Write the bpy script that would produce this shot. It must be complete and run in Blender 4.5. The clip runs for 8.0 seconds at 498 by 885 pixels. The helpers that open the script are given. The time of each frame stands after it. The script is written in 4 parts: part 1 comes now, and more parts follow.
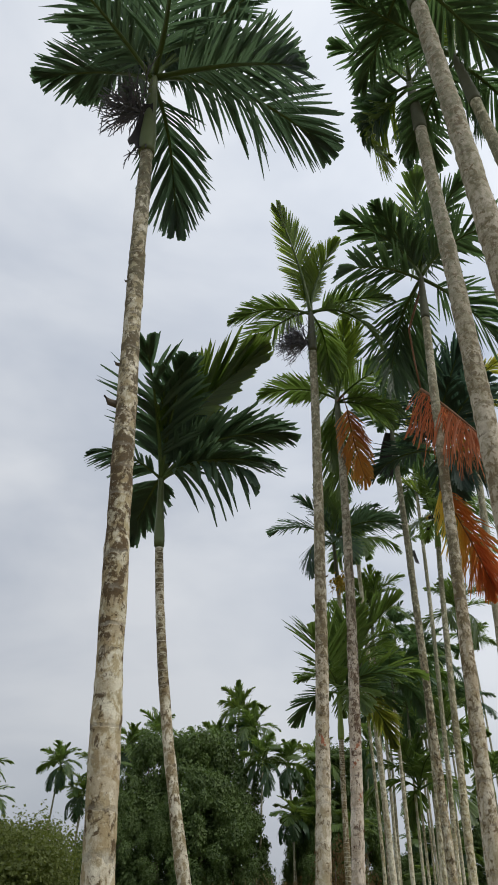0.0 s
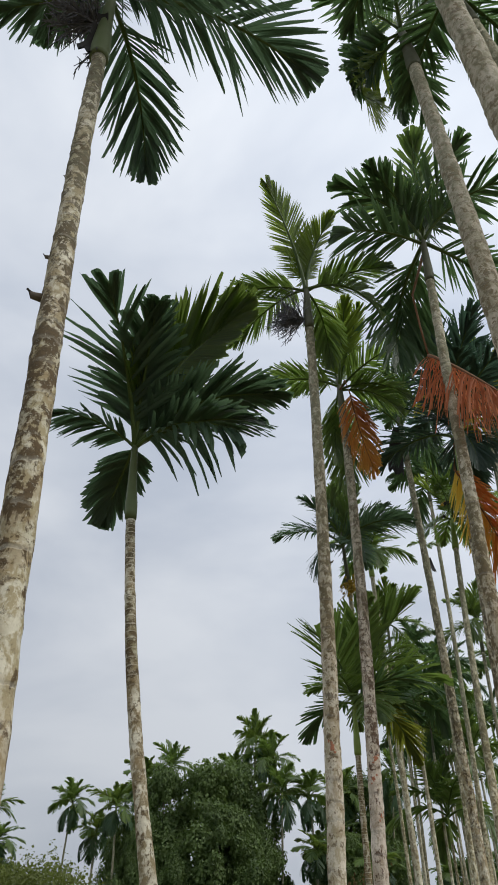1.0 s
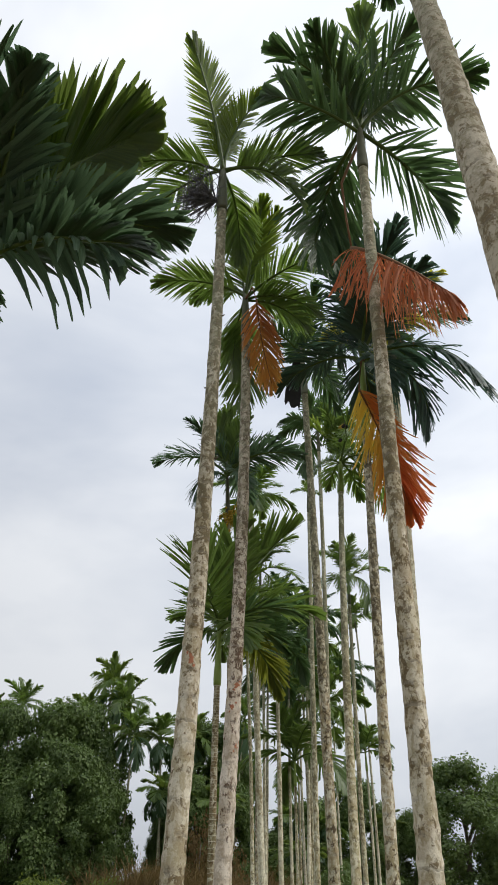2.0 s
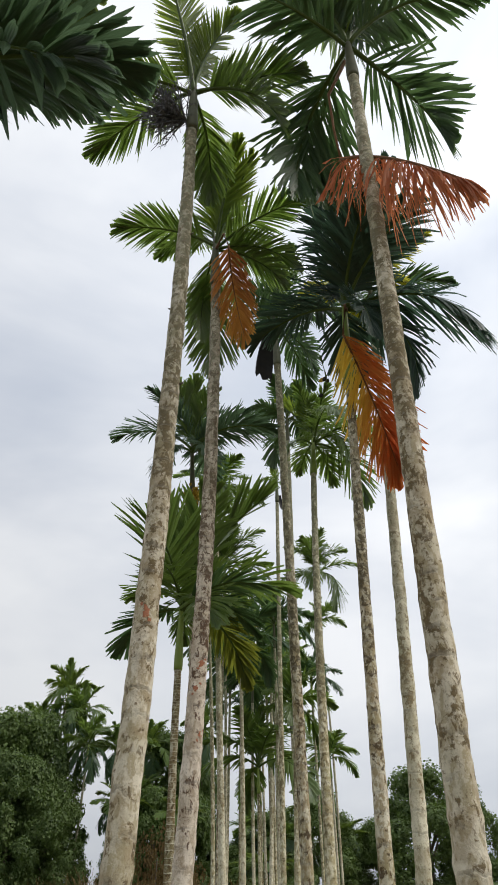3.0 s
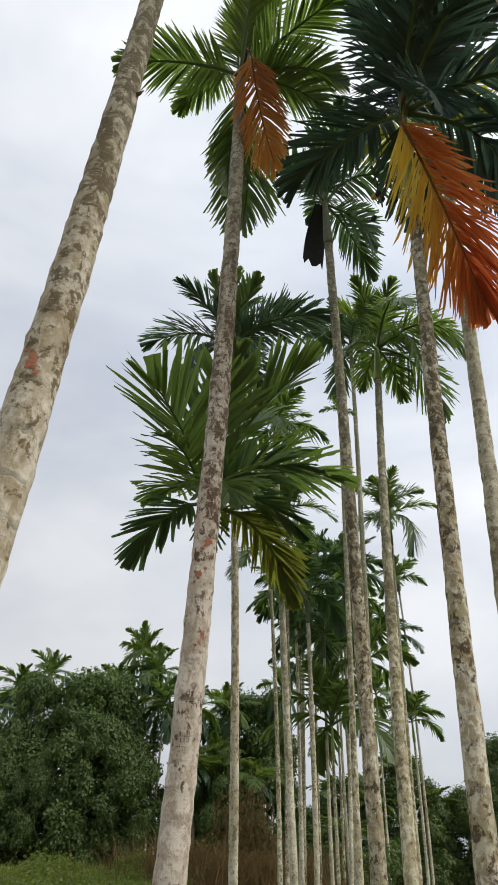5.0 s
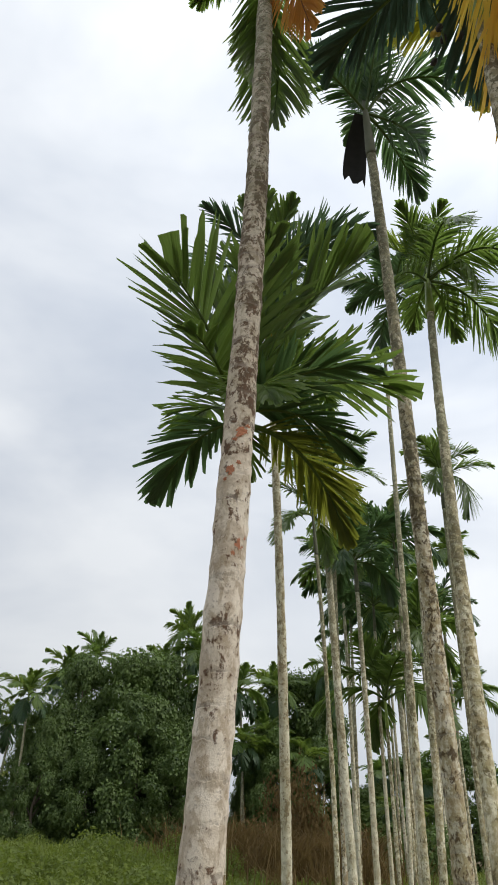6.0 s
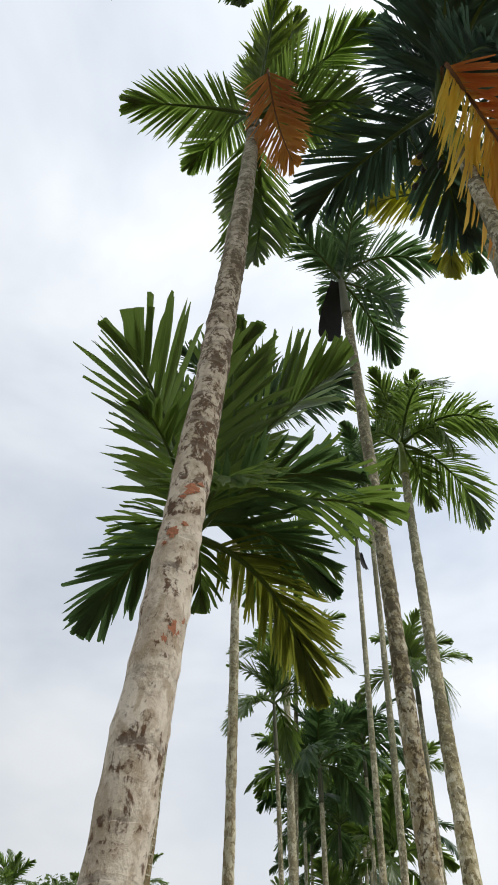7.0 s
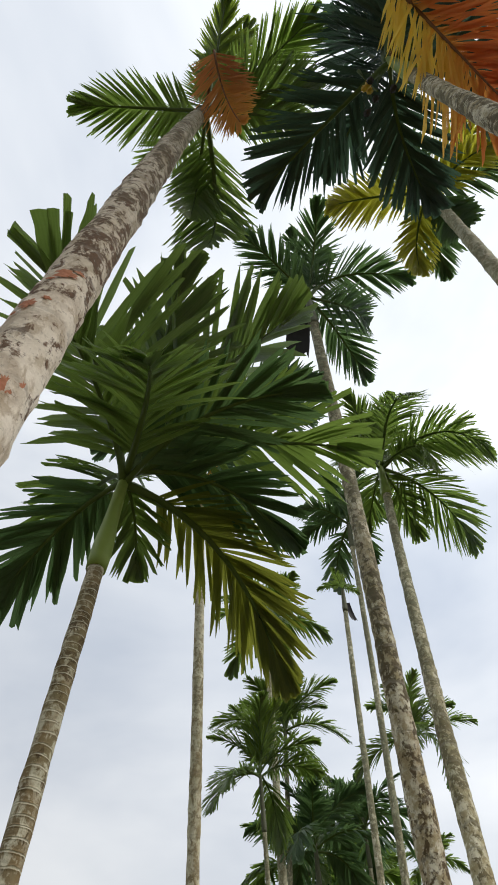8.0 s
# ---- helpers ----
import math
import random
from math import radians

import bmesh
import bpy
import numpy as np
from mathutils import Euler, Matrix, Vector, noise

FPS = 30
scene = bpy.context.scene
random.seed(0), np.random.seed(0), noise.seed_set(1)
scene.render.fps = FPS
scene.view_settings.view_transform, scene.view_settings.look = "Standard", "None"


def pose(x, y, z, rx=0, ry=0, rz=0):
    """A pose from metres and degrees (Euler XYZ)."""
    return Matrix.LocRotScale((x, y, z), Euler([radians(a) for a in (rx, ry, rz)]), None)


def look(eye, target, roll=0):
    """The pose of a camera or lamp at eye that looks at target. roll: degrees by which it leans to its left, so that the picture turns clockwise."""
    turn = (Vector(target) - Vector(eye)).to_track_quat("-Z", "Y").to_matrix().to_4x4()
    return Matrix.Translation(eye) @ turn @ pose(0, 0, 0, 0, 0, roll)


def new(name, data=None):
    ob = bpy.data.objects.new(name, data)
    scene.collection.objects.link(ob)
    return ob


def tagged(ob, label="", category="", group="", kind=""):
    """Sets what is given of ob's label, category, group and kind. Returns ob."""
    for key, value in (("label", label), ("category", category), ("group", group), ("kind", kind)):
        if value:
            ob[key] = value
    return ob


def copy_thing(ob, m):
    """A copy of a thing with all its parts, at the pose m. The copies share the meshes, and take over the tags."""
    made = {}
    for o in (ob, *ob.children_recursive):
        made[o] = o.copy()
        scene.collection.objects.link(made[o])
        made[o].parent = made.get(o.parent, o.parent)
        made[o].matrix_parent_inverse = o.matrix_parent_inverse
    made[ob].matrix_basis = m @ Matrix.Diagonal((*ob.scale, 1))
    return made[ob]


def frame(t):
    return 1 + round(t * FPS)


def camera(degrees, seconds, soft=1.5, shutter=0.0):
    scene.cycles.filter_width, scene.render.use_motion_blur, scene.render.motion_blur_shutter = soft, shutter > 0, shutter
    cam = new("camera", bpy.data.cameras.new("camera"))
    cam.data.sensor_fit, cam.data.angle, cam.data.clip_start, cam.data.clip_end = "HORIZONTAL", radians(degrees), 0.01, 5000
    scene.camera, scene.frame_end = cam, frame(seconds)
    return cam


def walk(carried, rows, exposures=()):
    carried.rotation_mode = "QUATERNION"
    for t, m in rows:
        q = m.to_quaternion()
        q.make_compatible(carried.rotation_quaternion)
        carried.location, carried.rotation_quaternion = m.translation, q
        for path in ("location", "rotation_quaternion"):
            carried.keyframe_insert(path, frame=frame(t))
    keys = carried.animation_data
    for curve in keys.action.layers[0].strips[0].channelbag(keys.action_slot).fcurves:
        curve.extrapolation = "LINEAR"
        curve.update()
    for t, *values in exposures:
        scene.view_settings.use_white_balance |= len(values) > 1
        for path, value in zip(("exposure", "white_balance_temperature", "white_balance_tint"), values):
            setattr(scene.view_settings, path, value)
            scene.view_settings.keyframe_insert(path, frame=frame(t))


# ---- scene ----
cam = camera(42.1, 8.0, 1.7)
METRES, EYE, TILT = 8.0, 1.5, 4.5
ROWS = [
    (0.0, 0.0, 0.0, 0.0, -0.76, 31.15, -1.26),
    (0.5, 0.0163, 0.0554, -0.0072, -2.56, 33.37, -3.02),
    (1.0, 0.0244, 0.1148, -0.0096, 1.08, 33.64, -0.02),
    (1.5, 0.0325, 0.1864, -0.012, -1.59, 32.22, 0.56),
    (2.0, 0.0389, 0.2582, -0.0173, -10.72, 29.95, -0.84),
    (2.2, 0.0413, 0.2859, -0.0195, -12.21, 30.04, -1.44),
    (3.3, 0.0691, 0.4239, -0.0293, -14.66, 30.87, 1.3),
    (3.5, 0.0793, 0.4456, -0.0305, -14.3, 30.47, 2.34),
    (4.0, 0.1095, 0.497, -0.0312, -12.97, 30.99, 0.94),
    (4.5, 0.1303, 0.5509, -0.0381, -10.13, 30.98, -1.71),
    (5.0, 0.1495, 0.606, -0.0424, -7.16, 28.51, -1.3),
    (5.2, 0.1546, 0.63, -0.0444, -4.01, 32.24, 0.22),
    (6.3, 0.1635, 0.7652, -0.0572, -3.17, 26.03, -1.42),
    (6.5, 0.1657, 0.7855, -0.0589, -3.01, 30.35, -0.11),
    (7.0, 0.1753, 0.8328, -0.062, -7.64, 44.22, -2.5),
    (7.5, 0.1883, 0.897, -0.0668, -8.58, 53.18, -3.98),
    (8.0, 0.2189, 0.9579, -0.0763, -6.86, 52.15, -0.12),
]
walk(cam, [(t, pose(0, 0, EYE, TILT) @ pose(METRES * x, METRES * y, METRES * z, 90 + pitch, roll, yaw)) for t, x, y, z, yaw, pitch, roll in ROWS],
     exposures=[(0.0, 0.09, 6450, 10), (1.0, 0.11, 6350, 10), (1.5, 0.04, 6350, 10), (2.0, 0.35, 6550, 10), (3.5, 0.27, 6650, 10), (4.0, 0.17, 6600, 11), (5.0, 0.31, 6600, 10), (6.5, 0.42, 6550, 9), (7.0, 0.36, 6550, 9), (7.5, 0.10, 6580, 9), (8.0, 0.33, 6600, 9)])

# ---- world and light: an overcast sky, brighter overhead, with a veiled sun ----
SUN_EL, SUN_AZ = 48.0, 118.0
world = bpy.data.worlds.new("overcast_sky")
scene.world = world
world.use_nodes = True
wt = world.node_tree
wt.nodes.clear()


def wnode(kind, **sets):
    n = wt.nodes.new(kind)
    for k, v in sets.items():
        n.inputs[k].default_value = v
    return n


w_out = wt.nodes.new("ShaderNodeOutputWorld")
w_bg = wnode("ShaderNodeBackground", Strength=1.0)
sky = wt.nodes.new("ShaderNodeTexSky")
sky.sky_type, sky.sun_disc = "NISHITA", False
sky.sun_elevation, sky.sun_rotation = radians(SUN_EL), radians(SUN_AZ)
sky.air_density, sky.dust_density = 1.0, 3.0
w_sky = wt.nodes.new("ShaderNodeVectorMath")
w_sky.operation = "SCALE"
w_sky.inputs["Scale"].default_value = 0.06
wt.links.new(sky.outputs[0], w_sky.inputs[0])
w_co = wt.nodes.new("ShaderNodeTexCoord")
w_map = wt.nodes.new("ShaderNodeMapping")
w_map.inputs["Scale"].default_value = (1.0, 1.0, 2.2)
wt.links.new(w_co.outputs["Generated"], w_map.inputs[0])
w_n1 = wnode("ShaderNodeTexNoise", Scale=1.7, Detail=5.0, Roughness=0.5, Distortion=0.3)
wt.links.new(w_map.outputs[0], w_n1.inputs["Vector"])
w_ramp = wt.nodes.new("ShaderNodeValToRGB")
w_ramp.color_ramp.elements[0].position, w_ramp.color_ramp.elements[0].color = 0.34, (0.508, 0.567, 0.672, 1)
w_ramp.color_ramp.elements[1].position, w_ramp.color_ramp.elements[1].color = 0.68, (0.885, 0.915, 0.958, 1)
wt.links.new(w_n1.outputs[0], w_ramp.inputs[0])
w_sep = wt.nodes.new("ShaderNodeSeparateXYZ")
wt.links.new(w_co.outputs["Generated"], w_sep.inputs[0])
w_up = wt.nodes.new("ShaderNodeMapRange")
w_up.inputs["From Min"].default_value, w_up.inputs["From Max"].default_value = 0.0, 1.0
w_up.inputs["To Min"].default_value, w_up.inputs["To Max"].default_value = 0.63, 1.10
wt.links.new(w_sep.outputs["Z"], w_up.inputs["Value"])
w_cloud = wt.nodes.new("ShaderNodeVectorMath")
w_cloud.operation = "SCALE"
wt.links.new(w_ramp.outputs[0], w_cloud.inputs[0])
wt.links.new(w_up.outputs[0], w_cloud.inputs["Scale"])
w_side = wt.nodes.new("ShaderNodeMapRange")
w_side.interpolation_type = "SMOOTHSTEP"
w_side.inputs["From Min"].default_value, w_side.inputs["From Max"].default_value = -0.35, 0.55
w_side.inputs["To Min"].default_value, w_side.inputs["To Max"].default_value = 0.92, 1.17
wt.links.new(w_sep.outputs["X"], w_side.inputs["Value"])
w_veil = wt.nodes.new("ShaderNodeVectorMath")
w_veil.operation = "SCALE"
wt.links.new(w_cloud.outputs[0], w_veil.inputs[0])
wt.links.new(w_side.outputs[0], w_veil.inputs["Scale"])
w_mix = wt.nodes.new("ShaderNodeMix")
w_mix.data_type = "RGBA"
w_mix.inputs["Factor"].default_value = 0.88
wt.links.new(w_sky.outputs[0], w_mix.inputs["A"])
wt.links.new(w_veil.outputs[0], w_mix.inputs["B"])
wt.links.new(w_mix.outputs["Result"], w_bg.inputs["Color"])
wt.links.new(w_bg.outputs[0], w_out.inputs["Surface"])

sun = new("sun", bpy.data.lights.new("sun", "SUN"))
sun.data.energy, sun.data.angle, sun.data.color = 1.4, radians(25), (1.0, 0.96, 0.9)
_az, _el = radians(SUN_AZ), radians(SUN_EL)
sun.matrix_world = look((math.sin(_az) * math.cos(_el) * 40, math.cos(_az) * math.cos(_el) * 40, math.sin(_el) * 40), (0, 0, 0))


# ---- materials ----
class Mat:
    """A small builder for node materials."""

    def __init__(self, name):
        self.m = bpy.data.materials.new(name)
        self.m.use_nodes = True
        self.t = self.m.node_tree
        self.b = self.t.nodes["Principled BSDF"]

    def n(self, kind, **sets):
        n = self.t.nodes.new(kind)
        for k, v in sets.items():
            n.inputs[k].default_value = v
        return n

    def link(self, a, b):
        self.t.links.new(a, b)

    def noise(self, vec, scale, detail=4.0, rough=0.55, dist=0.0):
        n = self.n("ShaderNodeTexNoise", Scale=scale, Detail=detail, Roughness=rough, Distortion=dist)
        self.link(vec, n.inputs["Vector"])
        return n.outputs[0]

    def stretch(self, vec, sc):
        n = self.n("ShaderNodeMapping", Scale=sc)
        self.link(vec, n.inputs[0])
        return n.outputs[0]

    def ramp(self, fac, *stops):
        n = self.n("ShaderNodeValToRGB")
        els = n.color_ramp.elements
        while len(els) < len(stops):
            els.new(0.5)
        for e, (p, c) in zip(els, stops):
            e.position, e.color = p, (*c, 1) if len(c) == 3 else c
        self.link(fac, n.inputs[0])
        return n.outputs[0]

    def mix(self, fac, a, b, how="MIX"):
        n = self.n("ShaderNodeMix")
        n.data_type, n.blend_type = "RGBA", how
        for v, k in ((fac, "Factor"), (a, "A"), (b, "B")):
            if isinstance(v, (int, float)):
                n.inputs[k].default_value = v
            elif isinstance(v, tuple):
                n.inputs[k].default_value = (*v, 1)
            else:
                self.link(v, n.inputs[k])
        return n.outputs["Result"]

    def math(self, op, a, b=0.0):
        n = self.n("ShaderNodeMath")
        n.operation = op
        for i, v in enumerate((a, b)):
            if isinstance(v, (int, float)):
                n.inputs[i].default_value = v
            else:
                self.link(v, n.inputs[i])
        return n.outputs[0]

    def bump(self, h, strength, distance):
        n = self.n("ShaderNodeBump", Strength=strength, Distance=distance)
        self.link(h, n.inputs["Height"])
        self.link(n.outputs[0], self.b.inputs["Normal"])


def leaf_material(name, dark, light, through_colour, share=0.3, spread=0.5, gloss=0.36, shine=0.5):
    k = Mat(name)
    co, oi = k.n("ShaderNodeTexCoord"), k.n("ShaderNodeObjectInfo")
    geo = k.n("ShaderNodeNewGeometry")
    big = k.noise(co.outputs["Object"], 2.2)
    fine = k.noise(k.stretch(co.outputs["UV"], (60, 3, 1)), 1.0, 2.0)
    f = k.math("ADD", k.math("MULTIPLY", geo.outputs["Random Per Island"], 0.6), k.math("MULTIPLY", oi.outputs["Random"], 0.35))
    f = k.math("ADD", f, k.math("MULTIPLY", big, 0.35))
    base = k.mix(k.math("MULTIPLY", f, spread * 2), dark, light)
    base = k.mix(k.math("MULTIPLY", fine, 0.35), base, tuple(c * 0.6 for c in dark))
    pleat = k.n("ShaderNodeUVMap")
    pleat.uv_map = "Across"
    ps = k.n("ShaderNodeSeparateXYZ")
    k.link(pleat.outputs[0], ps.inputs[0])
    rib = k.math("ADD", k.math("MULTIPLY", k.math("SINE", k.math("MULTIPLY", ps.outputs[0], 25.0)), 0.5), 0.5)
    mid = k.ramp(k.math("ABSOLUTE", k.math("SUBTRACT", ps.outputs[0], 0.5)), (0.0, (1, 1, 1)), (0.07, (0, 0, 0)))
    base = k.mix(k.math("MULTIPLY", rib, 0.25), base, tuple(c * 0.55 for c in dark))
    base = k.mix(k.math("MULTIPLY", mid, 0.45), base, tuple(c * 1.25 for c in light))
    k.bump(rib, 0.35, 0.004)
    k.link(base, k.b.inputs["Base Color"])
    k.b.inputs["Roughness"].default_value = gloss
    k.b.inputs["Specular IOR Level"].default_value = shine
    tr = k.n("ShaderNodeBsdfTranslucent")
    k.link(k.mix(f, through_colour, tuple(c * 1.35 for c in through_colour)), tr.inputs["Color"])
    ms = k.n("ShaderNodeMixShader", Fac=share)
    k.link(k.b.outputs[0], ms.inputs[1])
    k.link(tr.outputs[0], ms.inputs[2])
    k.link(ms.outputs[0], k.t.nodes["Material Output"].inputs["Surface"])
    return k.m


def dead_material(name, near_edge, far_edge, tip):
    """A dry frond: one half yellow to orange, the other rust red."""
    k = Mat(name)
    co, geo = k.n("ShaderNodeTexCoord"), k.n("ShaderNodeNewGeometry")
    sep = k.n("ShaderNodeSeparateXYZ")
    k.link(co.outputs["UV"], sep.inputs[0])
    half = k.ramp(k.math("ADD", sep.outputs[0], k.math("MULTIPLY", k.math("SUBTRACT", k.noise(co.outputs["Object"], 3.0), 0.5), 0.25)), (0.40, (0, 0, 0)), (0.62, (1, 1, 1)))
    c = k.mix(half, near_edge, far_edge)
    along = k.math("ADD", sep.outputs[1], k.math("MULTIPLY", k.math("SUBTRACT", k.noise(co.outputs["Object"], 4.0), 0.5), 0.3))
    c = k.mix(k.math("MULTIPLY", k.ramp(along, (0.22, (0, 0, 0)), (0.72, (1, 1, 1))), 0.9), c, tip)
    c = k.mix(k.math("MULTIPLY", geo.outputs["Random Per Island"], 0.16), c, (0.26, 0.08, 0.03))
    c = k.mix(k.math("MULTIPLY", k.noise(co.outputs["Object"], 14.0), 0.2), c, (0.62, 0.28, 0.06))
    k.link(c, k.b.inputs["Base Color"])
    k.b.inputs["Roughness"].default_value = 0.75
    tr = k.n("ShaderNodeBsdfTranslucent")
    k.link(c, tr.inputs["Color"])
    ms = k.n("ShaderNodeMixShader", Fac=0.64)
    k.link(k.b.outputs[0], ms.inputs[1])
    k.link(tr.outputs[0], ms.inputs[2])
    k.link(ms.outputs[0], k.t.nodes["Material Output"].inputs["Surface"])
    return k.m


def bark_material(name, pale, mid, brown, moss, crust=0.5, blotch=0.5, ring_dark=0.55, ring_pale=False, ring_from=-1.0, tanned=0.6):
    """Ringed palm stem with lichen; UV v counts the leaf scars. crust: how much brown crust; blotch: share of the pale lichen."""
    k = Mat(name)
    co, oi = k.n("ShaderNodeTexCoord"), k.n("ShaderNodeObjectInfo")
    off = k.n("ShaderNodeVectorMath")
    k.link(co.outputs["Object"], off.inputs[0])
    rnd = k.n("ShaderNodeCombineXYZ")
    k.link(k.math("MULTIPLY", oi.outputs["Random"], 37.0), rnd.inputs[2])
    k.link(rnd.outputs[0], off.inputs[1])
    v = off.outputs[0]
    sep = k.n("ShaderNodeSeparateXYZ")
    k.link(co.outputs["UV"], sep.inputs[0])
    wob = k.math("ADD", sep.outputs[1], k.math("MULTIPLY", k.noise(v, 15.0, 4.0), 0.55))
    fr = k.math("FRACT", wob)
    line = k.ramp(fr, (0.0, (1, 1, 1)), (0.07, (0.8, 0.8, 0.8)), (0.16, (0, 0, 0)), (0.96, (0, 0, 0)), (1.0, (1, 1, 1)))
    worn = k.ramp(k.noise(v, 9.0, 4.0, 0.6), (0.44, (0.04, 0.04, 0.04)), (0.60, (1, 1, 1)))
    hz = k.n("ShaderNodeSeparateXYZ")
    k.link(co.outputs["Object"], hz.inputs[0])
    fresh = k.n("ShaderNodeMapRange", **{"From Min": ring_from, "From Max": ring_from + 0.8, "To Min": 0.12, "To Max": 1.0})
    k.link(hz.outputs["Z"], fresh.inputs["Value"])
    line = k.math("MULTIPLY", line, fresh.outputs[0]) if ring_pale else k.math("MULTIPLY", line, worn)
    band = k.ramp(fr, (0.0, (1, 1, 1)), (0.3, (0.3, 0.3, 0.3)), (0.8, (0.4, 0.4, 0.4)), (1.0, (1, 1, 1)))
    patches = k.noise(k.stretch(v, (1.0, 1.0, 0.62)), 24.0, 5.0, 0.64, 0.35)
    small = k.noise(k.stretch(v, (1.0, 1.0, 1.1)), 52.0, 5.0, 0.68)
    crusty = k.noise(k.stretch(v, (1.0, 1.0, 0.7)), 21.0, 7.0, 0.68, 0.5)
    streak = k.noise(k.stretch(v, (1.0, 1.0, 0.2)), 9.0, 5.0, 0.65)
    zone = k.noise(v, 2.1, 3.0)
    c = k.mix(k.ramp(patches, (blotch - 0.045, (0, 0, 0)), (blotch + 0.045, (1, 1, 1))), mid, pale)
    c = k.mix(k.math("MULTIPLY", k.ramp(zone, (0.40, (0, 0, 0)), (0.66, (1, 1, 1))), 0.6), c, moss)
    c = k.mix(k.math("MULTIPLY", k.ramp(streak, (0.48, (0, 0, 0)), (0.68, (1, 1, 1))), 0.35), c, tuple(x * 0.72 for x in mid))
    f = k.math("ADD", k.math("MULTIPLY", crusty, 0.75), k.math("MULTIPLY", band, 0.055))
    f = k.math("ADD", f, k.math("MULTIPLY", k.math("SUBTRACT", zone, 0.5), 0.22))
    f = k.math("ADD", f, k.math("MULTIPLY", k.math("SUBTRACT", streak, 0.5), 0.28))
    f = k.math("ADD", f, k.math("MULTIPLY", k.math("SUBTRACT", small, 0.5), 0.20))
    grown = k.n("ShaderNodeMapRange", **{"From Min": 1.8, "From Max": 4.0, "To Min": -0.012, "To Max": 0.055})
    k.link(hz.outputs["Z"], grown.inputs["Value"])
    f = k.math("ADD", f, grown.outputs[0])
    tan = k.noise(k.stretch(v, (1.0, 1.0, 0.8)), 7.5, 5.0, 0.6, 0.8)
    c = k.mix(k.math("MULTIPLY", k.ramp(tan, (0.46, (0, 0, 0)), (0.60, (1, 1, 1))), tanned), c, tuple(0.55 * x + y for x, y in zip(mid, (0.10, 0.055, 0.015))))
    scab = k.mix(k.ramp(small, (0.35, (0, 0, 0)), (0.65, (1, 1, 1))), tuple(x * 0.6 for x in brown), tuple(x * 1.6 for x in brown))
    c = k.mix(k.math("MULTIPLY", k.ramp(f, (0.615 - 0.4 * crust, (0, 0, 0)), (0.668 - 0.4 * crust, (1, 1, 1))), 0.94), c, scab)
    c = k.mix(k.math("MULTIPLY", k.ramp(small, (0.56, (0, 0, 0)), (0.66, (1, 1, 1))), 0.4), c, brown)
    c = k.mix(k.math("MULTIPLY", k.ramp(small, (0.34, (1, 1, 1)), (0.42, (0, 0, 0))), 0.45), c, pale)
    algae = k.n("ShaderNodeMapRange", **{"From Min": 3.0, "From Max": 6.4, "To Min": 0.0, "To Max": 0.72})
    k.link(hz.outputs["Z"], algae.inputs["Value"])
    c = k.mix(k.math("MULTIPLY", algae.outputs[0], k.ramp(patches, (0.40, (1, 1, 1)), (0.66, (0.25, 0.25, 0.25)))), c, (0.25, 0.27, 0.185))
    c = k.mix(k.math("MULTIPLY", line, 0.42), c, pale)
    if ring_pale:
        c = k.mix(k.math("MULTIPLY", k.math("MULTIPLY", line, k.ramp(patches, (0.38, (0.25, 0.25, 0.25)), (0.55, (1, 1, 1)))), ring_dark), c, pale)
    else:
        c = k.mix(k.math("MULTIPLY", k.math("MULTIPLY", line, crusty), ring_dark * 1.6), c, tuple(x * 0.5 for x in brown))
    k.link(c, k.b.inputs["Base Color"])
    k.b.inputs["Roughness"].default_value = 0.9
    k.b.inputs["Specular IOR Level"].default_value = 0.2
    hh = k.math("ADD", k.math("MULTIPLY", crusty, 0.8), k.math("MULTIPLY", small, 0.2))
    hh = k.math("ADD", hh, k.math("MULTIPLY", band, 0.5))
    hh = k.math("SUBTRACT", hh, k.math("MULTIPLY", line, 0.5))
    k.bump(hh, 0.6, 0.012)
    return k.m


def plain_material(name, a, b, scale=12.0, rough=0.8, bump=0.3, dist=0.01):
    k = Mat(name)
    co = k.n("ShaderNodeTexCoord")
    n1, n2 = k.noise(co.outputs["Object"], scale, 5.0), k.noise(co.outputs["Object"], scale * 0.15, 3.0)
    f = k.math("ADD", k.math("MULTIPLY", n1, 0.6), k.math("MULTIPLY", n2, 0.5))
    k.link(k.mix(f, a, b), k.b.inputs["Base Color"])
    k.b.inputs["Roughness"].default_value = rough
    k.b.inputs["Specular IOR Level"].default_value = 0.25
    k.bump(n1, bump, dist)
    return k.m


LEAF = leaf_material("palm_leaf", (0.026, 0.064, 0.028), (0.160, 0.225, 0.066), (0.22, 0.335, 0.060), 0.40, 0.75, 0.34, 0.5)
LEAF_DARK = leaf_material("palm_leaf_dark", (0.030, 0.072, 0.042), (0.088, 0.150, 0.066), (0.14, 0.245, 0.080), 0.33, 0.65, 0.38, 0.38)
LEAF_DEEP = leaf_material("palm_leaf_deep", (0.044, 0.082, 0.062), (0.090, 0.142, 0.090), (0.14, 0.23, 0.11), 0.38, 0.6, 0.40, 0.35)
# blue-green leaf copy, darkened to hold the shade of R3's dense crown
LEAF_SHADED_TEAL = leaf_material("palm_leaf_shaded_teal", (0.026, 0.058, 0.048), (0.062, 0.104, 0.078), (0.08, 0.15, 0.09), 0.28, 0.6, 0.40, 0.4)
LEAF_YOUNG = leaf_material("palm_leaf_young", (0.07, 0.12, 0.022), (0.15, 0.22, 0.035), (0.32, 0.42, 0.05), 0.44, 0.5, 0.4, 0.35)
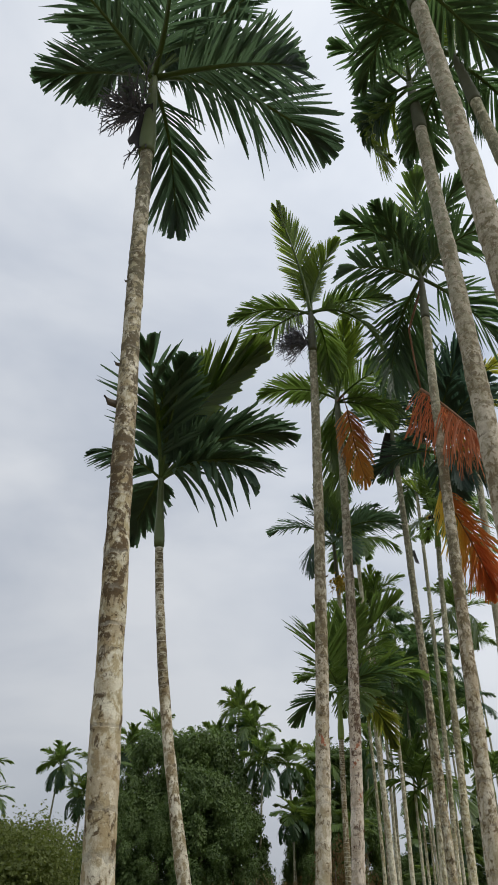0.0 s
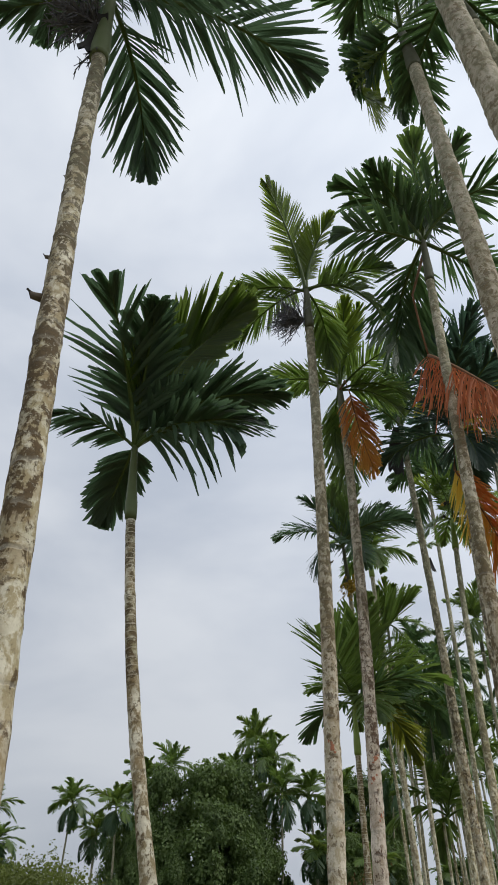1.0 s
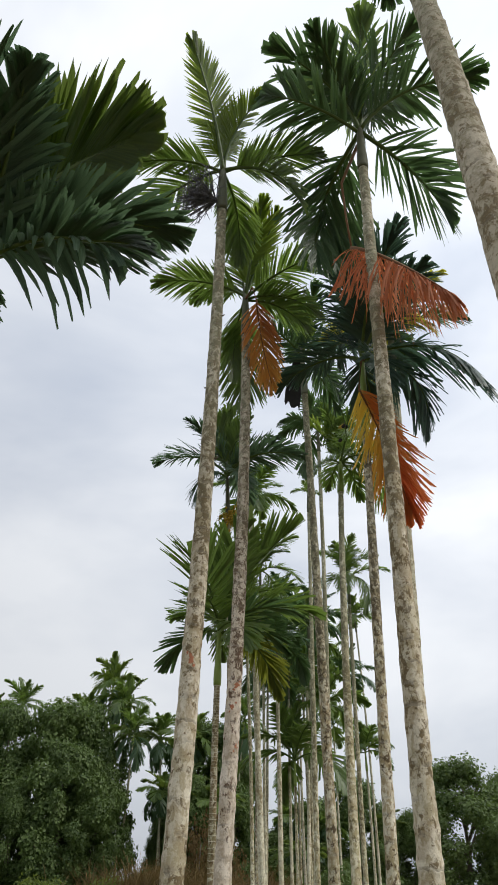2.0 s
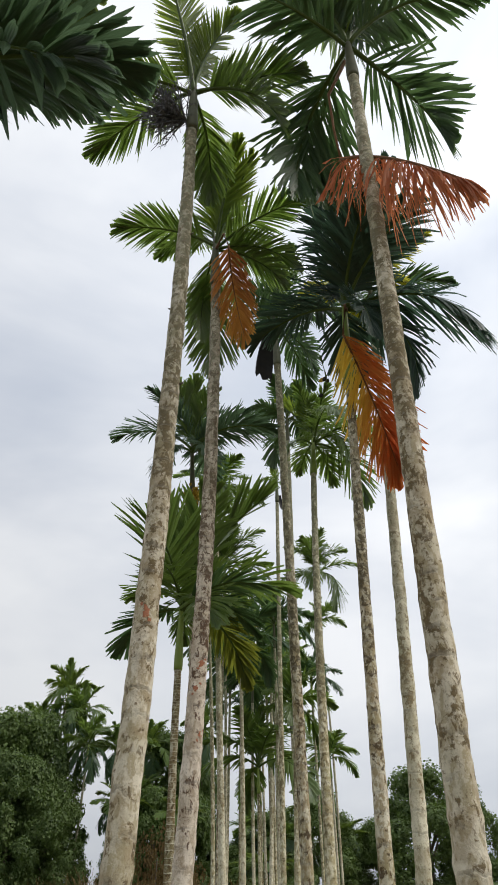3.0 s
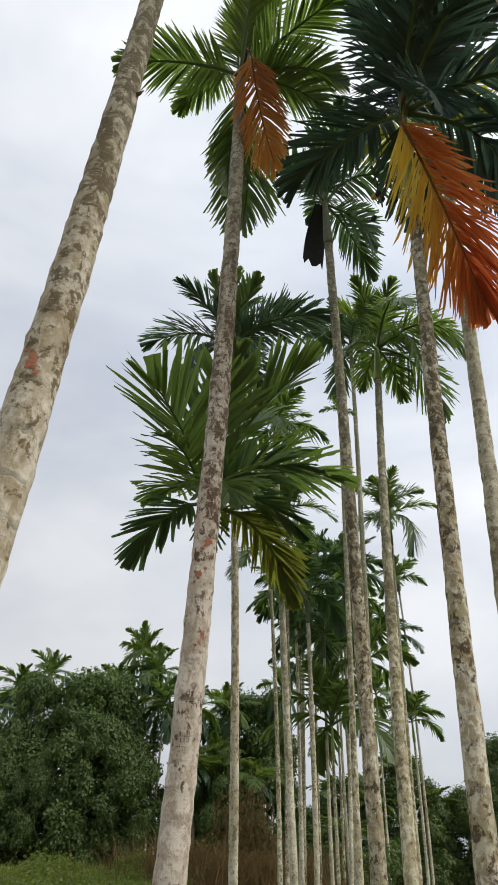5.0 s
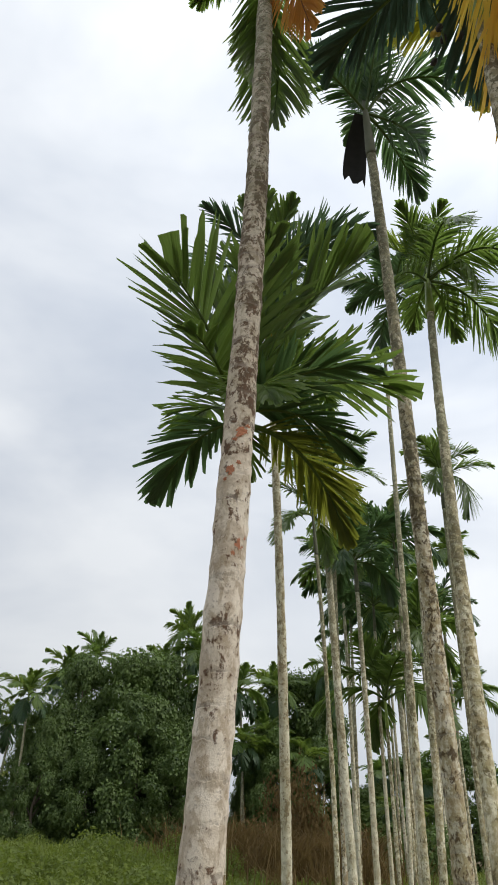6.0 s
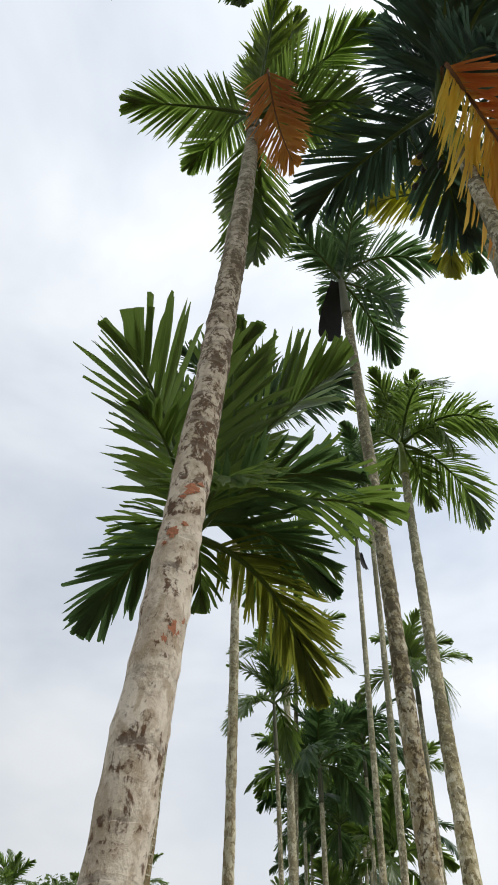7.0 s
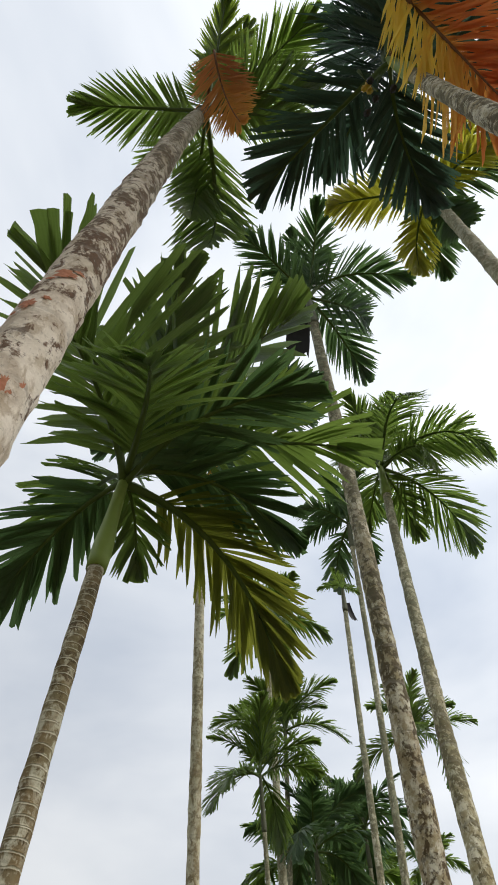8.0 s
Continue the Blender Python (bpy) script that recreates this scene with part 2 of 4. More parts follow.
LEAF_YELLOW = leaf_material("palm_leaf_yellowing", (0.050, 0.085, 0.022), (0.170, 0.190, 0.036), (0.29, 0.31, 0.04), 0.40, 0.5, 0.4, 0.35)
LEAF_LIME = leaf_material("palm_leaf_lime", (0.22, 0.24, 0.03), (0.42, 0.40, 0.04), (0.6, 0.58, 0.06), 0.4)
LEAF_FAR = leaf_material("palm_leaf_far", (0.05, 0.10, 0.03), (0.15, 0.22, 0.05), (0.26, 0.36, 0.06), 0.36, 0.5, 0.5, 0.3)
DEAD_RED = dead_material("dry_frond_red", (0.66, 0.24, 0.105), (0.62, 0.20, 0.09), (0.52, 0.20, 0.10))
DEAD_GOLD = dead_material("dry_frond_gold", (1.0, 0.80, 0.15), (0.74, 0.24, 0.06), (0.62, 0.14, 0.05))
DEAD_ORANGE = dead_material("dry_frond_orange", (0.70, 0.31, 0.10), (0.50, 0.18, 0.07), (0.80, 0.45, 0.10))
RACHIS = plain_material("frond_stalk", (0.05, 0.09, 0.02), (0.12, 0.17, 0.05), 20.0, 0.5)
RACHIS_DRY = plain_material("dry_stalk", (0.12, 0.055, 0.028), (0.26, 0.13, 0.06), 20.0, 0.7)
SHAFT = plain_material("crownshaft_green", (0.15, 0.24, 0.045), (0.30, 0.37, 0.10), 6.0, 0.45, 0.15)
SHAFT_DULL = plain_material("crownshaft_dull_green", (0.075, 0.115, 0.045), (0.17, 0.20, 0.09), 7.0, 0.5, 0.2)
SHAFT_GREY = plain_material("crownshaft_grey", (0.07, 0.085, 0.05), (0.17, 0.17, 0.115), 9.0, 0.7, 0.4)
BARK = bark_material("palm_bark_lichen", (0.80, 0.75, 0.60), (0.45, 0.37, 0.23), (0.085, 0.056, 0.028), (0.31, 0.28, 0.14), 0.495, 0.50)
BARK_PALE = bark_material("palm_bark_pale", (0.84, 0.745, 0.625), (0.57, 0.47, 0.355), (0.105, 0.056, 0.032), (0.55, 0.47, 0.34), 0.445, 0.45, 0.5)
BARK_SMOOTH = bark_material("palm_bark_smooth", (0.78, 0.70, 0.57), (0.55, 0.47, 0.34), (0.20, 0.145, 0.08), (0.45, 0.39, 0.26), 0.375, 0.46, 0.7, tanned=0.35)
BARK_PINK = bark_material("palm_bark_beige", (0.80, 0.73, 0.59), (0.52, 0.44, 0.30), (0.15, 0.108, 0.055), (0.40, 0.355, 0.21), 0.47, 0.48, 0.7)
BARK_GREY = bark_material("palm_bark_grey", (0.79, 0.74, 0.56), (0.45, 0.39, 0.23), (0.14, 0.112, 0.055), (0.35, 0.345, 0.19), 0.48, 0.49)
BARK_RING = bark_material("palm_bark_ringed", (0.66, 0.62, 0.47), (0.235, 0.18, 0.10), (0.10, 0.07, 0.035), (0.21, 0.20, 0.10), 0.47, 0.53, 0.85, True)
BARK_YOUNG = bark_material("palm_bark_young", (0.74, 0.69, 0.54), (0.30, 0.24, 0.14), (0.10, 0.07, 0.035), (0.24, 0.23, 0.12), 0.47, 0.49, 0.85, True, 2.6)
BARK_CREAM = bark_material("palm_bark_cream", (0.81, 0.76, 0.59), (0.58, 0.52, 0.36), (0.23, 0.18, 0.10), (0.46, 0.44, 0.28), 0.415, 0.44, 0.5)
RED_LICHEN = plain_material("red_lichen", (0.28, 0.085, 0.04), (0.58, 0.27, 0.16), 60.0, 0.95, 0.6)
SPRAY = plain_material("flower_spray", (0.09, 0.095, 0.115), (0.23, 0.23, 0.26), 30.0, 0.8)
HUSK = plain_material("spathe_husk", (0.016, 0.016, 0.018), (0.05, 0.046, 0.046), 12.0, 0.7)
NUT = plain_material("areca_nut", (0.30, 0.22, 0.03), (0.62, 0.42, 0.06), 30.0, 0.5)
GROUND = bark_material("soil_and_litter", (0.30, 0.22, 0.13), (0.17, 0.125, 0.08), (0.085, 0.06, 0.038), (0.10, 0.135, 0.04), 0.42, 0.55, 0.0)
GRASS = leaf_material("grass_blades", (0.075, 0.115, 0.022), (0.19, 0.23, 0.055), (0.28, 0.36, 0.05), 0.3, 0.5, 0.6, 0.25)
GRASS_DRY = leaf_material("dry_grass", (0.085, 0.062, 0.028), (0.27, 0.185, 0.08), (0.22, 0.15, 0.055), 0.3, 0.5, 0.8, 0.1)
WEED = leaf_material("weed_leaf", (0.050, 0.070, 0.018), (0.160, 0.185, 0.050), (0.22, 0.27, 0.045), 0.3, 0.7, 0.6, 0.25)
TREE_LEAF = leaf_material("broad_leaf", (0.016, 0.038, 0.018), (0.150, 0.215, 0.065), (0.16, 0.25, 0.05), 0.28, 0.85, 0.55, 0.3)
TREE_BARK = plain_material("tree_bark", (0.09, 0.07, 0.05), (0.2, 0.17, 0.13), 10.0, 0.95)


# ---- builders ----
def mesh_from(name, verts, faces, material, uvs=None, smooth=True, across=None):
    me = bpy.data.meshes.new(name)
    me.from_pydata(verts, [], faces)
    me.materials.append(material)
    if uvs is not None:
        layer = me.uv_layers.new(name="UVMap")
        idx = np.empty(len(me.loops), dtype=np.int32)
        me.loops.foreach_get("vertex_index", idx)
        layer.data.foreach_set("uv", np.asarray(uvs, dtype=np.float32)[idx].ravel())
        if across is not None:
            second = me.uv_layers.new(name="Across")
            second.data.foreach_set("uv", np.asarray(across, dtype=np.float32)[idx].ravel())
    if smooth:
        me.polygons.foreach_set("use_smooth", [True] * len(me.polygons))
    me.update()
    return me


def part_of(name, me, parent, label="", at=None):
    ob = new(name, me)
    ob.parent = parent
    if at is not None:
        ob.matrix_basis = at
    if label:
        ob["label"] = label
    return ob


def tube(points, radii, sides, cap=True):
    """Rings of vertices round a run of points."""
    pts = [Vector(p) for p in points]
    verts, faces, uvs = [], [], []
    for i, p in enumerate(pts):
        d = (pts[min(i + 1, len(pts) - 1)] - pts[max(i - 1, 0)]).normalized()
        a = d.orthogonal().normalized() if abs(d.z) < 0.9 else Vector((1, 0, 0)).cross(d).cross(d).normalized() * -1
        b = d.cross(a)
        for j in range(sides):
            th = 2 * math.pi * j / sides
            verts.append(p + (a * math.cos(th) + b * math.sin(th)) * radii[i])
            uvs.append((j / sides, i))
    for i in range(len(pts) - 1):
        for j in range(sides):
            k = (j + 1) % sides
            faces.append((i * sides + j, i * sides + k, (i + 1) * sides + k, (i + 1) * sides + j))
    if cap:
        faces.append(tuple(range(sides))[::-1])
        faces.append(tuple(range((len(pts) - 1) * sides, len(pts) * sides)))
    return verts, faces, uvs


def frond_meshes(length, el, arch=0.16, vee=18.0, pairs=42, seed=0, width=0.038, blade=0.46, roll=0.0, droop=0.25, leaf=None, stalk=None, bare=0.14, cuts=3, tear=0.05, fwd0=36, fwd1=42, thick=0.021, base_cut=0.0, mess=1.5, blunt=False):
    """Stalk and leaflets of one pinnate frond that leaves the origin along +x at the chord's elevation el."""
    rng = random.Random(seed)
    c = length * 0.86
    e = radians(el)
    p0, p2 = Vector((0, 0, 0)), Vector((c * math.cos(e), 0, c * math.sin(e)))
    up = Vector((-math.sin(e), 0, math.cos(e)))
    sway = Vector((0, rng.uniform(-0.07, 0.07) * length, 0))
    p1 = p0.lerp(p2, 0.45) + up * arch * 2 * length + sway

    def at(s):
        return p0 * (1 - s) ** 2 + p1 * 2 * s * (1 - s) + p2 * s * s

    def tangent(s):
        return ((p1 - p0) * (1 - s) + (p2 - p1) * s).normalized()

    ss = [i / 14 for i in range(15)]
    v, f, u = tube([at(s) for s in ss], [thick * (1 - s) ** 0.8 * (length / 1.4) + 0.0035 for s in ss], 5)
    stalk_mesh = mesh_from("frond", v, f, stalk or RACHIS, u)
    verts, faces, uvs, across = [], [], [], []
    ph, ph2 = rng.uniform(0, 6.3), rng.uniform(0, 6.3)
    for i in range(pairs):
        for side in (-1, 1):
            if rng.random() < tear and 0.1 < i / pairs < 0.9:
                continue
            s = bare + (1 - bare) * ((i + rng.uniform(-0.25, 0.25) + 0.5) / pairs)
            s = min(max(s, bare * 0.8), 0.995)
            t = tangent(s)
            lat = t.cross(Vector((0, 0, 1)))
            if lat.length < 0.25:
                lat = Vector((0, -1, 0))
            lat = lat.normalized()
            if lat.y > 0:
                lat = -lat
            nor = lat.cross(t).normalized()
            if nor.dot(up) < 0:
                nor = -nor
            lat = (Matrix.Rotation(radians(roll), 3, t) @ lat) * side
            nor = Matrix.Rotation(radians(roll), 3, t) @ nor
            w = (s - bare) / (1 - bare)
            fwd = radians(fwd0 + fwd1 * w ** 1.8 + rng.uniform(-5, 5) * mess + 4 * mess * math.sin(i * 0.8 + ph + side))
            lift = radians(vee + rng.uniform(-8, 8) * mess + 6 * mess * math.sin(i * 0.55 + ph2 - side))
            ln = blade * (0.62 + 0.5 * math.sin(math.pi * min(1, 0.12 + 0.78 * w)) - 0.42 * w ** 3) * rng.uniform(0.9, 1.08) * (length / 1.45) * (1 - base_cut * max(0, 1 - w / 0.45))
            wd = width * (0.85 + 0.25 * w) * rng.uniform(0.8, 1.2)
            d = (lat * math.cos(lift) + nor * math.sin(lift)) * math.cos(fwd) + t * math.sin(fwd)
            d.normalize()
            wide = (t - d * t.dot(d)).normalized()
            face = d.cross(wide).normalized()
            root = at(s)
            sag = droop * rng.uniform(0.5, 1.5) * ln
            first = len(verts)
            if w > 0.93:
                wd *= 1.5
            if blunt:
                end = rng.choice((0.1, 0.3, 0.6)) if w < 0.85 else 0.9
                prof = (0.6, 0.9, 1.0, 0.8, end)
            else:
                end = rng.choice((0.1, 0.2, 0.45)) if w < 0.85 else 0.8
                prof = (0.58, 1.0, 0.9, end) if cuts == 3 else (0.7, 1.0, end)
            for j, pw in enumerate(prof):
                q = j / (len(prof) - 1)
                mid = root + d * ln * q - Vector((0, 0, 1)) * sag * q * q
                half = wide * wd * 0.5 * pw
                last = j == len(prof) - 1
                cut = d * rng.uniform(-0.05, 0.03) * ln if last else Vector()
                cut2 = d * rng.uniform(-0.14, 0.0) * ln if last else Vector()
                ridge = face * wd * 0.16 * pw
                verts += [mid - half + cut, mid + ridge + cut2 * 0.3, mid + half + cut2]
                uu = 0.5 + 0.5 * side * (0.05 + 0.9 * q)
                uvs += [(uu, w), (uu, w + 0.005), (uu, w + 0.01)]
                across += [(0.0, q), (0.5, q), (1.0, q)]
            for j in range(len(prof) - 1):
                a = first + j * 3
                faces += [(a, a + 1, a + 4, a + 3), (a + 1, a + 2, a + 5, a + 4)]
    return stalk_mesh, mesh_from("blade", verts, faces, leaf or LEAF, uvs, across=across)


def add_frond(palm, root, az, el, length, name="frond", label="", **k):
    stalk_mesh, blade_mesh = frond_meshes(length, el, **k)
    fr = part_of(name, stalk_mesh, palm, label, pose(*root, 0, 0, az))
    part_of("blade", blade_mesh, fr)
    return fr


def stem_points(lean, bend, height, step):
    n = max(8, int(height / step))
    out = []
    for i in range(n + 1):
        z = height * i / n
        u = z / 8.0
        out.append(Vector((lean[0] * u + bend[0] * u * (u - 1), lean[1] * u + bend[1] * u * (u - 1), z)))
    return out


def palm_base(x, y, lean, bend, shaft_z, top_z, width, bark, shaft, seed, ring=0.13, step=0.035, sides=14):
    """An areca palm's root, stem and crownshaft; returns the root and the crown's middle in its frame."""
    bulge = 0.14 if shaft is SHAFT_GREY else 0.3
    rng = random.Random(seed)
    palm = new("areca_palm")
    palm.matrix_basis = pose(x, y, 0)
    pts = stem_points(lean, bend, shaft_z, step)
    marks, z = [], -0.1
    while z < shaft_z + 0.5:
        marks.append(z)
        t = z / shaft_z
        z += ring * rng.uniform(0.65, 1.35) * (1.25 - 0.75 * max(0, t))
    marks = np.array(marks)
    radii, vv = [], []
    for p in pts:
        i = int(np.searchsorted(marks, p.z)) - 1
        fr = (p.z - marks[i]) / (marks[i + 1] - marks[i])
        vv.append(i + fr)
        r = width * 0.5 * (1.06 - 0.30 * (p.z / shaft_z) + 0.35 * math.exp(-p.z / 0.25))
        r *= 1 + 0.065 * max(0, 1 - abs(fr - 0.04) / 0.2) + 0.012 * math.sin(p.z * 7 + seed)
        radii.append(r * (1 + rng.uniform(-0.008, 0.008)))
    pts[0].z = -0.15
    v, f, u = tube(pts, radii, sides)
    ph = rng.uniform(0, 6)
    for i, p in enumerate(pts):
        for j in range(sides):
            w = v[i * sides + j]
            w += (w - p) * (0.09 * noise.noise(Vector((w.x * 9, w.y * 9, w.z * 5 + ph * 9))) + 0.05 * noise.noise(Vector((w.x * 22, w.y * 22, w.z * 18 + ph * 5))))
    u = [(a, vv[int(b)]) for a, b in u]
    part_of("trunk", mesh_from("trunk", v, f, bark, u), palm)
    tall = stem_points(lean, bend, top_z, 0.05)
    run = [q for q in tall if q.z >= shaft_z - 0.02] + [tall[-1] + (tall[-1] - tall[-2]).normalized() * 0.18]
    r0 = radii[-1]
    rad = []
    for i in range(len(run)):
        s = i / max(1, len(run) - 1)
        rad.append(r0 * (1.04 + bulge * math.exp(-((s - 0.13) / 0.2) ** 2) - 0.42 * s ** 2))
    v, f, u = tube(run, rad, 12)
    part_of("crownshaft", mesh_from("crownshaft", v, f, shaft, u), palm)
    return palm, tall[-1]


def random_crown(palm, top, seed, count=9, size=1.4, leaf=None, pairs=22, cuts=3, width=0.055, skip=()):
    rng = random.Random(seed)
    az = rng.uniform(0, 360)
    for i in range(count):
        q = i / (count - 1)
        az += 137.5 + rng.uniform(-14, 14)
        el = 78 - 108 * q ** 0.9 + rng.uniform(-9, 9)
        L = size * rng.uniform(0.88, 1.12) * (0.82 + 0.25 * min(1, q * 2.5))
        add_frond(palm, top - Vector((0, 0, 0.16 * q)), az, el, L, arch=0.07 + 0.14 * q, vee=rng.uniform(12, 26) - 26 * q, pairs=pairs, seed=seed * 31 + i,
                  roll=rng.uniform(-25, 25), droop=0.12 + 0.22 * q, leaf=leaf or (LEAF_YOUNG if q < 0.15 else LEAF), cuts=cuts, width=width)


# ---- ground ----
def rise(x, y):
    """Height of the land: flat under the grove, a low bank behind it on the left."""
    def step(a, b, v):
        t = min(1, max(0, (v - a) / (b - a)))
        return t * t * (3 - 2 * t)
    bank = 0.75 * step(19, 31, y) * step(4.5, -1.0, x)
    return bank + 0.05 * noise.noise(Vector((x * 0.4, y * 0.4, 0))) + 0.9 * step(60, 200, math.hypot(x, y)) * noise.noise(Vector((x * 0.01, y * 0.01, 3)))


def build_ground():
    def axis(c, lo, hi):
        vals = [c + i * 0.8 for i in range(-45, 70)]
        k = 1.0
        while vals[-1] < hi:
            k *= 1.25
            vals.append(vals[-1] + k)
        k = 1.0
        while vals[0] > lo:
            k *= 1.25
            vals.insert(0, vals[0] - k)
        return vals
    xs, ys = axis(0, -1500, 1500), axis(8, -1500, 1500)
    verts = [(x, y, rise(x, y)) for y in ys for x in xs]
    n = len(xs)
    faces = [(j * n + i, j * n + i + 1, (j + 1) * n + i + 1, (j + 1) * n + i) for j in range(len(ys) - 1) for i in range(n - 1)]
    return tagged(new("ground", mesh_from("ground", verts, faces, GROUND)), "bare brown soil with leaf litter and green weeds", "ground", kind="structure")


build_ground()

# ---- areca palms along the path ----
STYLES = {
    "n": dict(arch=0.12, vee=14, droop=0.22),
    "airy": dict(leaf=LEAF, arch=0.12, vee=14, droop=0.18, pairs=24, width=0.038, tear=0.25),
    "up": dict(arch=0.06, vee=30, droop=0.08, leaf=LEAF_YOUNG, fwd0=42, fwd1=36),
    "fan": dict(arch=0.07, vee=4, droop=0.05, width=0.090, blade=0.58, leaf=LEAF_FAR, tear=0.0, pairs=58, mess=0.35, fwd0=30),
    "bow": dict(arch=0.27, vee=-4, droop=0.32),
    "sparse": dict(arch=0.10, vee=-12, droop=0.25, tear=0.35, width=0.025),
    "spread": dict(leaf=LEAF, arch=0.08, vee=38, droop=0.05, blade=0.84, roll=0, pairs=28, width=0.048, tear=0.06, fwd0=20, fwd1=50),
    "tall": dict(arch=0.08, vee=28, droop=0.06, width=0.044, pairs=36, leaf=LEAF, tear=0.1),
    "hang": dict(arch=0.26, vee=-20, droop=0.35),
    "feather": dict(arch=0.05, vee=42, droop=0.05, leaf=LEAF_YOUNG, blade=0.42, fwd0=40, fwd1=36, pairs=78, width=0.024, mess=0.45),
    "olive": dict(arch=0.26, vee=-20, droop=0.35, leaf=LEAF_YOUNG),
    "ragged": dict(arch=0.1, vee=4, droop=0.12, tear=0.45, width=0.034, blade=0.58, pairs=34),
    # inner fronds: the dark leaf copy puts their shade into the colour
    "shade": dict(leaf=LEAF_DARK, arch=0.14, vee=6, droop=0.12, tear=0.15, fwd0=44),
    "wing": dict(arch=0.17, vee=-14, droop=0.22, width=0.042, pairs=50, blade=0.56),
    "fringe": dict(arch=0.14, vee=-46, droop=0.5, tear=0.42, width=0.042, blade=0.54, pairs=28, mess=1.2, fwd0=26),
    "lime": dict(arch=0.16, vee=0, droop=0.3, leaf=LEAF_LIME),
    "yel": dict(arch=0.16, vee=4, droop=0.12, fwd0=42, blade=0.42, pairs=66, width=0.027, blunt=False, leaf=LEAF_YELLOW),
}
LONG = "tall slender areca palm with ringed lichen-spotted grey trunk"


def hero(label, x, y, lean, bend, shaft_z, top_z, width, bark, shaft, seed, fronds, leaf=LEAF, ring=0.14, blade=0.46, pairs=54, leaf_width=0.030, fill=0, mess=1.4):
    palm, top = palm_base(x, y, lean, bend, shaft_z, top_z, width, bark, shaft, seed, ring)
    tagged(palm, label, "palm tree", "areca palms along the path")
    for i, (style, az, el, length) in enumerate(fronds):
        k = dict(STYLES[style])
        k.setdefault("leaf", leaf)
        k.setdefault("width", leaf_width)
        k.setdefault("blade", blade)
        k.setdefault("blunt", k["width"] >= 0.036)
        k.setdefault("mess", mess)
        rng = random.Random(seed * 77 + i)
        lab = {"yel": "yellowing drooping frond", "fan": "bright green upright frond"}.get(style, "")
        add_frond(palm, top - Vector((0, 0, rng.uniform(0.0, 0.12))), az, el, length, label=lab, seed=seed * 100 + i, **dict({"roll": rng.uniform(-15, 15), "pairs": pairs}, **k))
    rng = random.Random(seed * 13)
    az = rng.uniform(0, 360)
    for i in range(fill):
        az += 137.5
        add_frond(palm, top, az, rng.uniform(28, 72), rng.uniform(1.15, 1.4), seed=seed * 200 + i, pairs=pairs, width=leaf_width, blade=blade, leaf=leaf, arch=0.13, vee=16, droop=0.2, roll=rng.uniform(-20, 20), mess=mess)
    return palm, top


A, A_TOP = hero("areca palm with thick lichen-blotched trunk and dark crown", -0.332, 2.684, (-0.591, -0.02), (0.197, 0.082), 6.0, 7.2, 0.122, BARK, SHAFT_DULL, 1, [
    ("n", 167, 28, 1.4), ("hang", 84, -14, 1.4), ("n", 21, 2, 1.8), ("n", -20, -28, 1.6), ("n", -176, 50, 1.4), ("n", -76, -32, 1.5), ("n", -22, 45, 1.5),
    ("n", -130, 5, 1.3), ("up", 60, 70, 1.4)], leaf=LEAF_DEEP, fill=3, blade=0.5)
B, B_TOP = hero("young areca palm with dull green crownshaft and slim ringed trunk", 0.153, 4.416, (-0.806, 0.904), (1.902, 0.182), 3.86, 4.64, 0.086, BARK_YOUNG, SHAFT_DULL, 2, [
    ("fan", -12, 57, 1.75), ("n", -3, 25, 1.38), ("n", -18, 0, 1.14), ("fringe", -22, -6, 1.0), ("n", -75, 38, 1.25), ("ragged", -94, 30, 1.38), ("n", 118, -22, 0.85), ("sparse", -140, 2, 0.75), ("n", 20, 38, 1.30)],
    leaf=LEAF_DEEP, ring=0.07, blade=0.54, pairs=48, leaf_width=0.042, mess=0.9)
C, C_TOP = hero("areca palm with pale blotched trunk, red lichen mark and flower spray", 0.613, 6.291, (0.251, 0.352), (-0.221, -0.093), 7.85, 8.73, 0.137, BARK_PINK, SHAFT_GREY, 3, [
    ("feather", -126, 60, 2.0), ("n", 138, -2, 1.52), ("n", -32, -15, 1.4), ("n", -25, -45, 1.5), ("up", -46, 63, 1.4), ("hang", 67, -27, 1.22), ("up", -28, 81, 1.5), ("n", 178, -5, 1.3)], mess=0.75, pairs=62, leaf_width=0.026)
D, D_TOP = hero("areca palm with smooth pinkish-grey trunk and dry orange frond", 1.201, 8.558, (0.275, -0.106), (-0.228, 0.741), 7.7, 8.57, 0.149, BARK_PALE, SHAFT_GREY, 4, [
    ("n", 175, 8, 1.45), ("up", -85, 45, 1.5), ("n", -44, 6, 1.45), ("n", -3, -26, 1.15), ("n", -21, -25, 1.3), ("hang", 81, -51, 1.75), ("hang", 93, -44, 1.3), ("up", -66, 52, 1.5)], fill=2, mess=0.75, pairs=62, leaf_width=0.026)
E, E_TOP = hero("short areca palm with bright green crownshaft and ringed trunk", 1.385, 9.544, (0.232, 0.312), (0.446, 0.281), 3.39, 4.10, 0.086, BARK_RING, SHAFT, 5, [
    ("spread", -118, 31, 1.28), ("tall", -29, 52, 1.75), ("airy", -8, 12, 1.30), ("yel", 40, -22, 1.40), ("shade", 134, -16, 0.98), ("sparse", 77, -26, 0.50), ("n", -81, -24, 1.10), ("airy", -112, 8, 1.00), ("n", 123, 23, 1.00), ("tall", -150, 74, 1.35), ("tall", -78, 54, 1.40), ("airy", 5, 32, 1.20), ("shade", 10, -12, 0.95), ("shade", -35, 8, 1.10)], leaf=LEAF,
    ring=0.055, blade=0.58, pairs=34, leaf_width=0.038)
